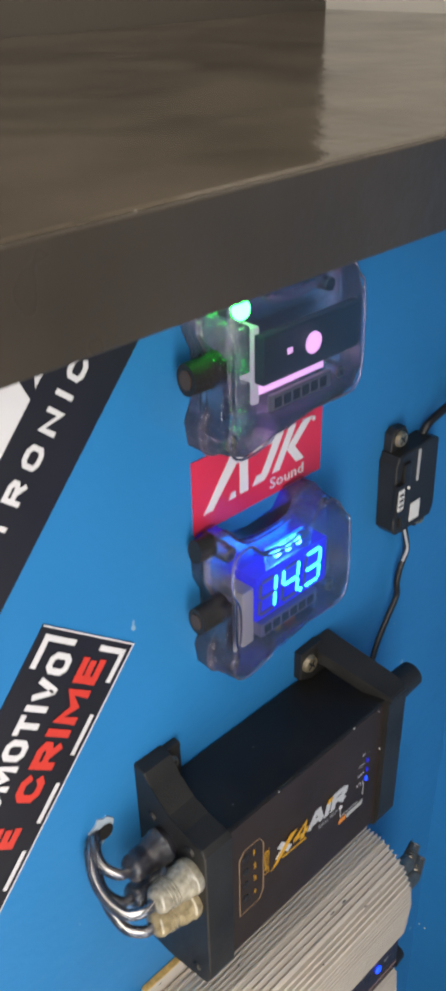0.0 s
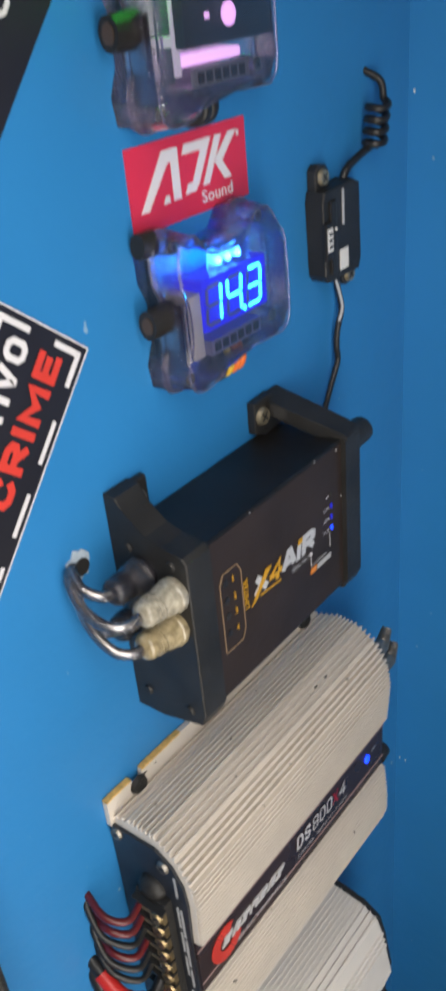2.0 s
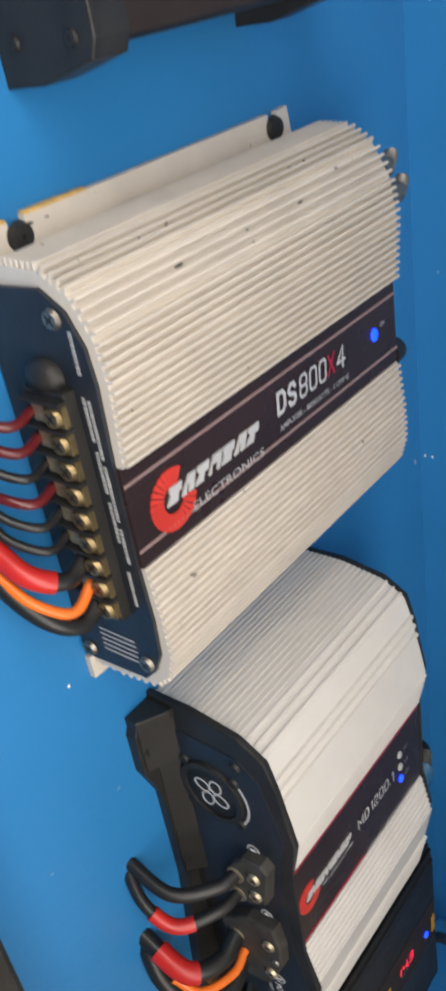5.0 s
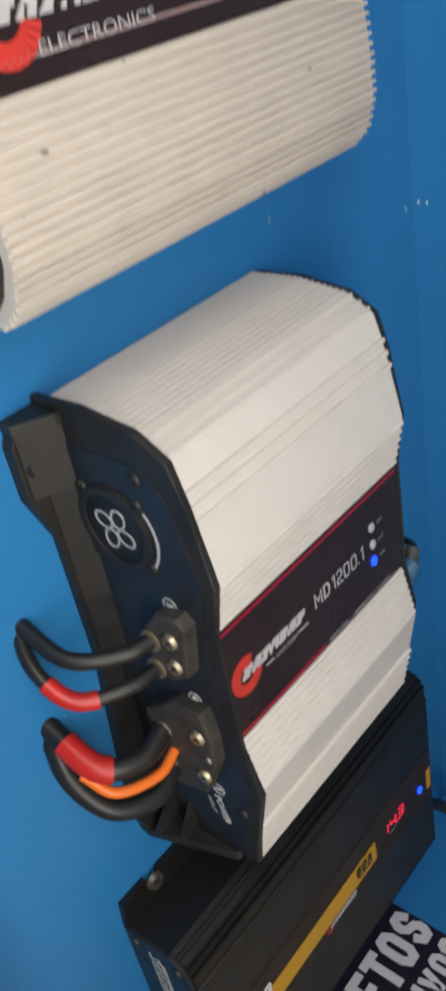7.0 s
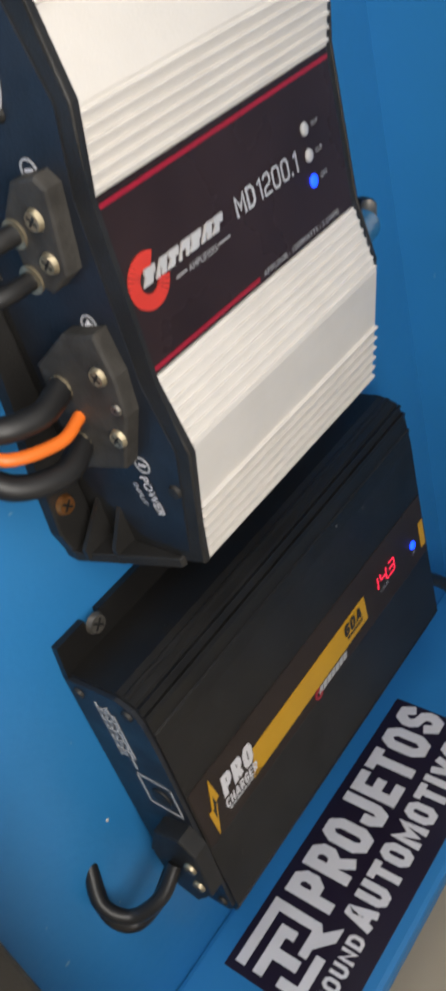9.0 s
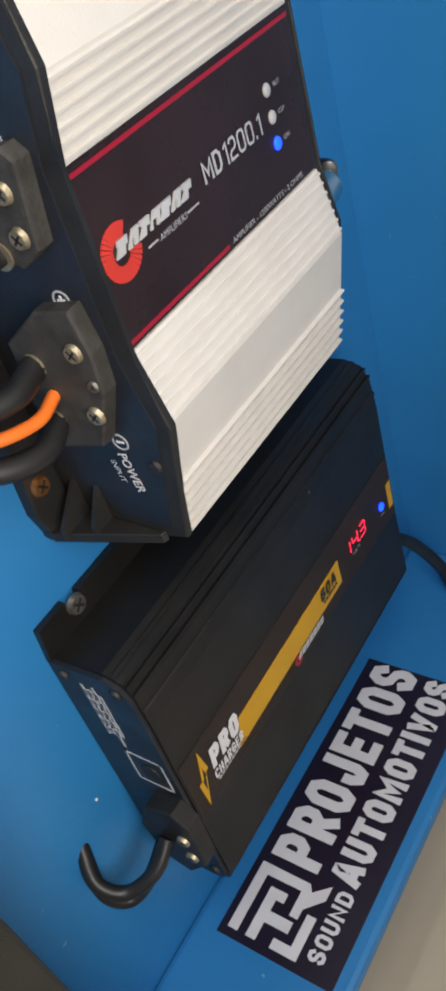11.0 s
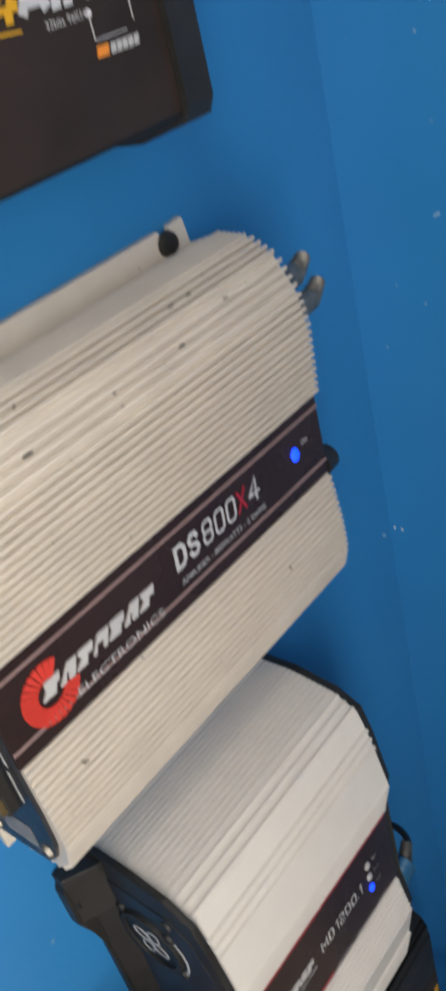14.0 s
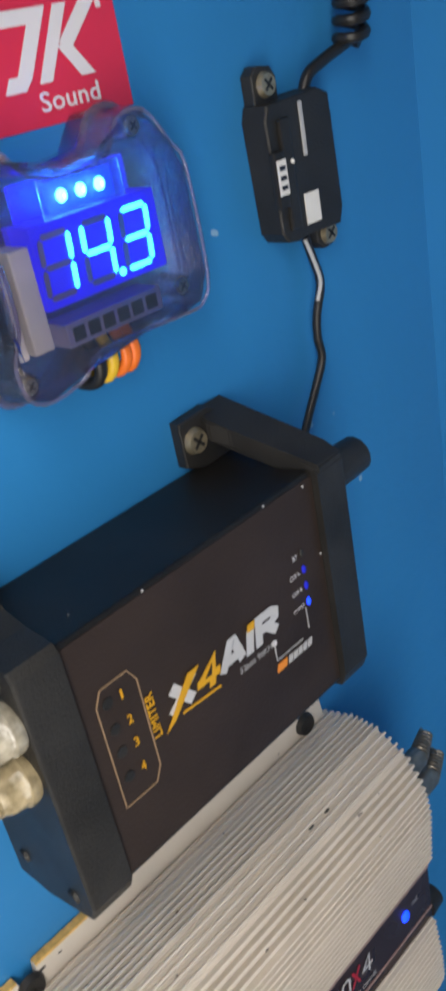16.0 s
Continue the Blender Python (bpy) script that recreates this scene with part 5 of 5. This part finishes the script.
# ---- small module with a coiled lead ----
def module():
    t = thing("sensor_module", (0.236, 0, 1.01), "small black plastic module with white labels and coiled lead", "module")
    out = [(0.2210, 1.0180), (0.2195, 1.0600), (0.2215, 1.0655), (0.2520, 1.0670), (0.2590, 1.0640), (0.2605, 1.0200), (0.2580, 1.0130), (0.2400, 1.0140), (0.2300, 1.0130), (0.2240, 1.0140)]
    body = part("body", prism(out, -0.0006, -0.0125, "y", 0.0014), BLACK, t, "black plastic body")
    part("raised_side", box(0.2190, 0.2250, -0.0150, -0.0120, 1.0280, 1.0490, 0.0008), BLACK, t)
    part("raised_rib", box(0.2255, 0.2320, -0.0140, -0.0120, 1.0180, 1.0600, 0.0012), BLACK, t)
    tab = part("screw_tab", prism([(0.2225, 1.0640), (0.2225, 1.0760), (0.2260, 1.0790), (0.2340, 1.0780), (0.2365, 1.0740), (0.2365, 1.0640)], -0.0006, -0.0060, "y", 0.0008), BLACK, t)
    screw(tab, (0.2295, -0.0060, 1.0720), 0.0048, material=DULLBRASS)
    tab = part("screw_tab", prism([(0.2490, 1.0160), (0.2490, 1.0070), (0.2530, 1.0035), (0.2590, 1.0040), (0.2625, 1.0080), (0.2625, 1.0160)], -0.0006, -0.0060, "y", 0.0008), BLACK, t)
    screw(tab, (0.2560, -0.0060, 1.0095), 0.0048, material=DULLBRASS)
    lab = part("paper_label", box(0.2196, 0.2248, -0.0154, -0.0150, 1.0330, 1.0460), PAPER, t, "white paper label with dark marks")
    for i in range(3):
        part("label_mark", box(0.2206, 0.2238, -0.0157, -0.0154, 1.0350 + i * 0.0036, 1.0366 + i * 0.0036), INK, lab)
    part("paper_label", box(0.2360, 0.2450, -0.0129, -0.0125, 1.0180, 1.0300), PAPER, t, "plain pale square label")
    part("grey_line", box(0.2390, 0.2412, -0.0130, -0.0125, 1.0440, 1.0640, 0.0003), GREYINK, t)
    for k in range(3):
        part("edge_ridge", box(0.2590, 0.2622, -0.0100, -0.0030, 1.0240 + k * 0.0125, 1.0320 + k * 0.0125, 0.0006), BLACK, t)
    part("white_dot", ball((0.2300, -0.0142, 1.0440), 0.0010), PAPER, t)
    part("lead", hose([(0.2520, -0.005, 1.0650), (0.2560, -0.006, 1.0715), (0.2660, -0.007, 1.0755), (0.2760, -0.008, 1.0785), (0.2820, -0.008, 1.0800)], 0.0024), RUBBER, t, "", True)
    turns = []
    for i in range(41):
        a, f = i / 40 * 4 * 2 * math.pi, i / 40
        turns.append((0.2800 + 0.0058 * math.cos(a) + 0.005 * f, -0.0100 + 0.0056 * math.sin(a), 1.0780 + 0.0250 * f + 0.0015 * math.sin(a)))
    part("coiled_lead", hose(turns, 0.0022, 8, 3), RUBBER, t, "tightly coiled black lead", True)
    part("lead_end", hose([turns[-1], (0.2900, -0.008, 1.1130), (0.2860, 0.003, 1.1200)], 0.0022), RUBBER, t, "", True)
    part("lead", hose([(0.2410, -0.006, 1.0120), (0.2440, -0.006, 1.0020), (0.2470, -0.006, 0.9900), (0.2420, -0.006, 0.9780), (0.2405, -0.006, 0.9680), (0.2415, -0.006, 0.9580), (0.2350, -0.006, 0.9470), (0.2230, -0.008, 0.9340), (0.2120, -0.012, 0.9250)], 0.0019), RUBBER, t, "thin black twin lead", True)
    part("pale_strand", hose([(0.2395, -0.007, 1.0110), (0.2420, -0.008, 1.0020), (0.2448, -0.008, 0.9920), (0.2425, -0.007, 0.9840)], 0.0009, 6), GREYINK, t, "", True)


module()


# ---- stickers ----
def rect_sticker(name, c, u, v, s0, s1, w0, w1, material, label, category="sticker"):
    t = thing(name, c, label, category)
    c, u, v = Vector(c), Vector(u), Vector(v)
    n = u.cross(v)
    base = part("vinyl_sheet", plate([c + u * s0 + v * w0, c + u * s1 + v * w0, c + u * s1 + v * w1, c + u * s0 + v * w1], n, 0.0006), material, t)

    count = [0]

    def patch(pname, pts, m):
        count[0] += 1
        lift = 0.0006 + 0.00008 * (count[0] % 9)
        return part(pname, plate([c + u * s + v * w + n * lift for s, w in pts], n, 0.0002), m, base)

    def words(pname, text, m, s, w, width, height, bold=0.03, shear=0.0):
        return lettering(pname, text, m, base, c + u * s + v * w, width, height, u, v, bold, shear, lift=0.0009, apart=True)

    def signs(text, m, s, w, width, height, weight, gap=0.16):
        return stroke_letters("word", text, m, base, c + u * s + v * w, width, height, weight, u, v, gap=gap, lift=0.0009, apart=True)

    return patch, words, signs


def red_sticker():
    patch, words, signs = rect_sticker("sticker", (0.0820, 0, 1.0765), (1, 0, 0), (0, 0, 1), 0, 0.0865, 0, 0.0378, STICKERRED, "red vinyl sticker with white slanted emblem")
    for pts in (
        [(0.006, 0.009), (0.0115, 0.009), (0.0270, 0.0272), (0.0290, 0.0272), (0.0290, 0.0100), (0.0345, 0.0100), (0.0345, 0.0330), (0.0235, 0.0330)],
        [(0.0215, 0.0098), (0.0262, 0.0098), (0.0262, 0.0132), (0.0235, 0.0132)],
        [(0.0370, 0.0286), (0.0392, 0.0330), (0.0590, 0.0330), (0.0482, 0.0140), (0.0450, 0.0108), (0.0372, 0.0108), (0.0398, 0.0152), (0.0432, 0.0152), (0.0508, 0.0286)],
        [(0.0505, 0.0120), (0.0555, 0.0120), (0.0672, 0.0330), (0.0620, 0.0330)],
        [(0.0612, 0.0224), (0.0655, 0.0200), (0.0790, 0.0330), (0.0722, 0.0330)],
        [(0.0600, 0.0216), (0.0652, 0.0222), (0.0730, 0.0120), (0.0672, 0.0120)],
    ):
        patch("emblem_shape", pts, WHITEINK)
    words("word", "Sound", WHITEINK, 0.0490, 0.0040, 0.0240, 0.0058, 0.015)
    patch("emblem_dot", [(0.0785, 0.0300), (0.0805, 0.0300), (0.0805, 0.0322), (0.0785, 0.0322)], WHITEINK)


def slogan_sticker():
    u, v = (0.645, 0, 0.764), (-0.764, 0, 0.645)
    patch, words, signs = rect_sticker("sticker", (0.0435, 0, 1.0380), u, v, -0.250, 0, 0, 0.0565, INK, "black vinyl slogan sticker with white and red letters")
    signs("AUTOMOTIVO", WHITEINK, -0.1230, 0.0325, 0.1130, 0.0125, 0.0030)
    signs("CRIME", REDINK, -0.0800, 0.0125, 0.0700, 0.0140, 0.0038)
    signs("E", REDINK, -0.1030, 0.0125, 0.0105, 0.0140, 0.0038)
    patch("bracket", [(-0.0190, 0.0500), (-0.0035, 0.0500), (-0.0035, 0.0530), (-0.0190, 0.0530)], WHITEINK)
    patch("bracket", [(-0.0062, 0.0350), (-0.0035, 0.0350), (-0.0035, 0.0500), (-0.0062, 0.0500)], WHITEINK)
    patch("bracket", [(-0.0200, 0.0035), (-0.0035, 0.0035), (-0.0035, 0.0062), (-0.0200, 0.0062)], WHITEINK)
    patch("bracket", [(-0.0062, 0.0062), (-0.0035, 0.0062), (-0.0035, 0.0200), (-0.0062, 0.0200)], WHITEINK)
    for k in range(4):
        s = -0.0560 - k * 0.034
        patch("dash", [(s, 0.0035), (s + 0.0200, 0.0035), (s + 0.0200, 0.0058), (s, 0.0058)], WHITEINK)
    patch("white_rim", [(-0.25, 0.0), (0.0, 0.0), (0.0, 0.0007), (-0.25, 0.0007)], WHITEINK)
    patch("white_rim", [(-0.0007, 0.0), (0.0, 0.0), (0.0, 0.0565), (-0.0007, 0.0565)], WHITEINK)


def tall_sticker():
    u, v = (0.654, 0, 0.757), (-0.757, 0, 0.654)
    patch, words, signs = rect_sticker("sticker", (0.0650, 0, 1.1850), u, v, -0.260, 0, 0, 0.0600, INK, "large black vinyl sticker with white lettering, tucked under the countertop")
    signs("TRONICS", WHITEINK, -0.0990, 0.0160, 0.0870, 0.0085, 0.0022, 0.42)
    patch("emblem_shape", [(-0.0440, 0.0330), (-0.0220, 0.0330), (-0.0150, 0.0370), (-0.0230, 0.0430), (-0.0340, 0.0400)], WHITEINK)
    patch("emblem_shape", [(-0.0260, 0.0430), (-0.0130, 0.0400), (-0.0080, 0.0470), (-0.0190, 0.0560), (-0.0250, 0.0540)], WHITEINK)
    patch("emblem_shape", [(-0.0720, 0.0330), (-0.0480, 0.0330), (-0.0400, 0.0500), (-0.0470, 0.0560), (-0.0600, 0.0470)], WHITEINK)
    patch("emblem_dot", [(-0.0060, 0.0480), (-0.0025, 0.0480), (-0.0025, 0.0515), (-0.0060, 0.0515)], WHITEINK)


def ledge_sticker():
    patch, words, signs = rect_sticker("sticker", (-0.0285, -0.1055, -0.0715), (1, 0, 0), (0, 1, 0), 0, 0.2405, 0, 0.0870, PURPLEINK, "dark purple vinyl sticker with white letters on the ledge")
    signs("PROJETOS", WHITEINK, 0.0625, 0.0425, 0.1765, 0.0370, 0.0078)
    signs("AUTOMOTIVOS", WHITEINK, 0.0645, 0.0120, 0.1745, 0.0230, 0.0056)
    signs("SOUND", WHITEINK, 0.0110, 0.0120, 0.0490, 0.0120, 0.0026, 0.22)
    for pts in (
        [(0.0060, 0.0740), (0.0060, 0.0815), (0.0555, 0.0815), (0.0550, 0.0500), (0.0480, 0.0500), (0.0480, 0.0740)],
        [(0.0300, 0.0470), (0.0480, 0.0470), (0.0480, 0.0500), (0.0550, 0.0500), (0.0550, 0.0435), (0.0500, 0.0400), (0.0595, 0.0290), (0.0490, 0.0290), (0.0375, 0.0405), (0.0300, 0.0405)],
        [(0.0060, 0.0600), (0.0060, 0.0675), (0.0420, 0.0675), (0.0420, 0.0540), (0.0350, 0.0540), (0.0350, 0.0600), (0.0270, 0.0600), (0.0270, 0.0420), (0.0190, 0.0420), (0.0190, 0.0600)],
        [(0.0060, 0.0290), (0.0060, 0.0490), (0.0130, 0.0490), (0.0130, 0.0360), (0.0360, 0.0360), (0.0360, 0.0290)],
    ):
        patch("emblem_shape", pts, WHITEINK)


red_sticker()
slogan_sticker()
tall_sticker()
ledge_sticker()


# ---- wiring ----
def cable(name, line, r, material, label, sleeve=None, tip=None):
    group = {"speaker_wire": "speaker wires of the four-channel amplifier", "power_cable": "power cables of the amplifiers", "charger_cable": "output cables of the charger"}.get(name, "")
    t = thing(name, line[0], label, "cable", group)
    part("sheath", hose(line, r), material, t, "", True)
    if sleeve:
        f0, f1, m = sleeve
        run = spline(line, 10)
        part("sleeve", hose(run[int(f0 * len(run)) : int(f1 * len(run)) + 1], r * 1.22, 12, 2), m, t, "red heat-shrink sleeve", True)
    if tip:
        p, d = Vector(line[0]), (Vector(line[0]) - Vector(line[1])).normalized()
        part("bare_end", rod(p - d * 0.001, p + d * 0.005, r * 0.7), COPPER, t, "bare copper end", True)


TZ = [0.7245 - i * 0.0114 for i in range(9)]
for i, tip, m in ((0, (-0.026, 0.003, 0.7320), DARKRED), (1, (-0.025, 0.003, 0.7130), DARKRED), (3, (-0.025, 0.003, 0.6940), DARKRED)):
    cable("speaker_wire", [(-0.0090, -0.024, TZ[i]), (-0.022, -0.026, TZ[i] - 0.001), (-0.030, -0.016, TZ[i] + 0.004), tip], 0.0022, m, "dark red wire from the amplifier terminals into the wall", tip=True)
for i, tip in ((2, (-0.0265, 0.003, 0.7300)), (4, (-0.0255, 0.003, 0.7110)), (5, (-0.0255, 0.003, 0.6920))):
    cable("speaker_wire", [(-0.0090, -0.024, TZ[i]), (-0.022, -0.026, TZ[i] - 0.001), (-0.032, -0.015, TZ[i] + 0.008), (-0.031, -0.004, (TZ[i] + tip[2]) / 2 + 0.006), tip], 0.0020, RUBBER, "black wire from the amplifier terminals into the wall", tip=True)
cable("power_cable", [(-0.0090, -0.030, TZ[6]), (-0.022, -0.0310, TZ[6] - 0.003), (-0.0345, -0.0210, 0.6625), (-0.0345, 0.004, 0.6800)], 0.0040, RUBBER, "black power cable with red sleeve into the wall", (0.42, 0.84, REDWIRE), True)
cable("power_wire", [(-0.0090, -0.031, TZ[7]), (-0.024, -0.0330, TZ[7] - 0.006), (-0.036, -0.0240, 0.6490), (-0.039, -0.010, 0.6610)], 0.0025, ORANGE, "orange remote wire beside the power cables", tip=True)
cable("power_cable", [(-0.0090, -0.031, TZ[8]), (-0.022, -0.0330, TZ[8] - 0.003), (-0.034, -0.0270, 0.6400), (-0.039, -0.0120, 0.6560), (-0.0345, 0.004, 0.6740)], 0.0040, RUBBER, "black power cable into the wall", tip=True)

cable("power_cable", [(0.0190, -0.0475, 0.424), (0.006, -0.043, 0.424), (-0.012, -0.026, 0.428), (-0.013, 0.004, 0.438)], 0.0040, RUBBER, "black speaker cable from the mono amplifier into the wall", tip=True)
cable("power_cable", [(0.0190, -0.0465, 0.4065), (0.004, -0.044, 0.4065), (-0.017, -0.031, 0.409), (-0.022, -0.014, 0.423), (-0.014, 0.004, 0.434)], 0.0036, RUBBER, "black speaker cable with red sleeve into the wall", (0.40, 0.68, REDWIRE), True)
cable("power_cable", [(0.0190, -0.0370, 0.359), (0.002, -0.038, 0.356), (-0.017, -0.027, 0.361), (-0.019, 0.004, 0.377)], 0.0056, RUBBER, "thick black power cable with red sleeve into the wall", (0.58, 0.84, REDWIRE), True)
cable("power_wire", [(0.0190, -0.041, 0.346), (0.004, -0.043, 0.344), (-0.017, -0.036, 0.349), (-0.0235, -0.0225, 0.3600)], 0.0028, ORANGE, "orange remote wire between thick black cables")
cable("power_cable", [(0.0190, -0.0355, 0.332), (0.002, -0.040, 0.329), (-0.019, -0.032, 0.336), (-0.026, -0.015, 0.354), (-0.018, 0.004, 0.372)], 0.0056, RUBBER, "thick black power cable into the wall", tip=True)

for dy, dz in ((0.0, 0.0), (0.008, -0.013)):
    cable("charger_cable", [(-0.034, -0.036 + dy, 0.080 + dz), (-0.050, -0.035 + dy, 0.070 + dz), (-0.065, -0.024 + dy * 0.5, 0.064 + dz), (-0.071, -0.010, 0.074 + dz * 0.7), (-0.060, 0.004, 0.088)], 0.0044, RUBBER, "black output cable from the charger into the wall")
cable("mains_cord", [(0.232, -0.034, 0.040), (0.250, -0.036, 0.036), (0.272, -0.040, 0.012), (0.292, -0.050, -0.030), (0.300, -0.060, -0.0660), (0.310, -0.080, -0.0665)], 0.0050, RUBBER, "black mains cord from the charger end down to the ledge")
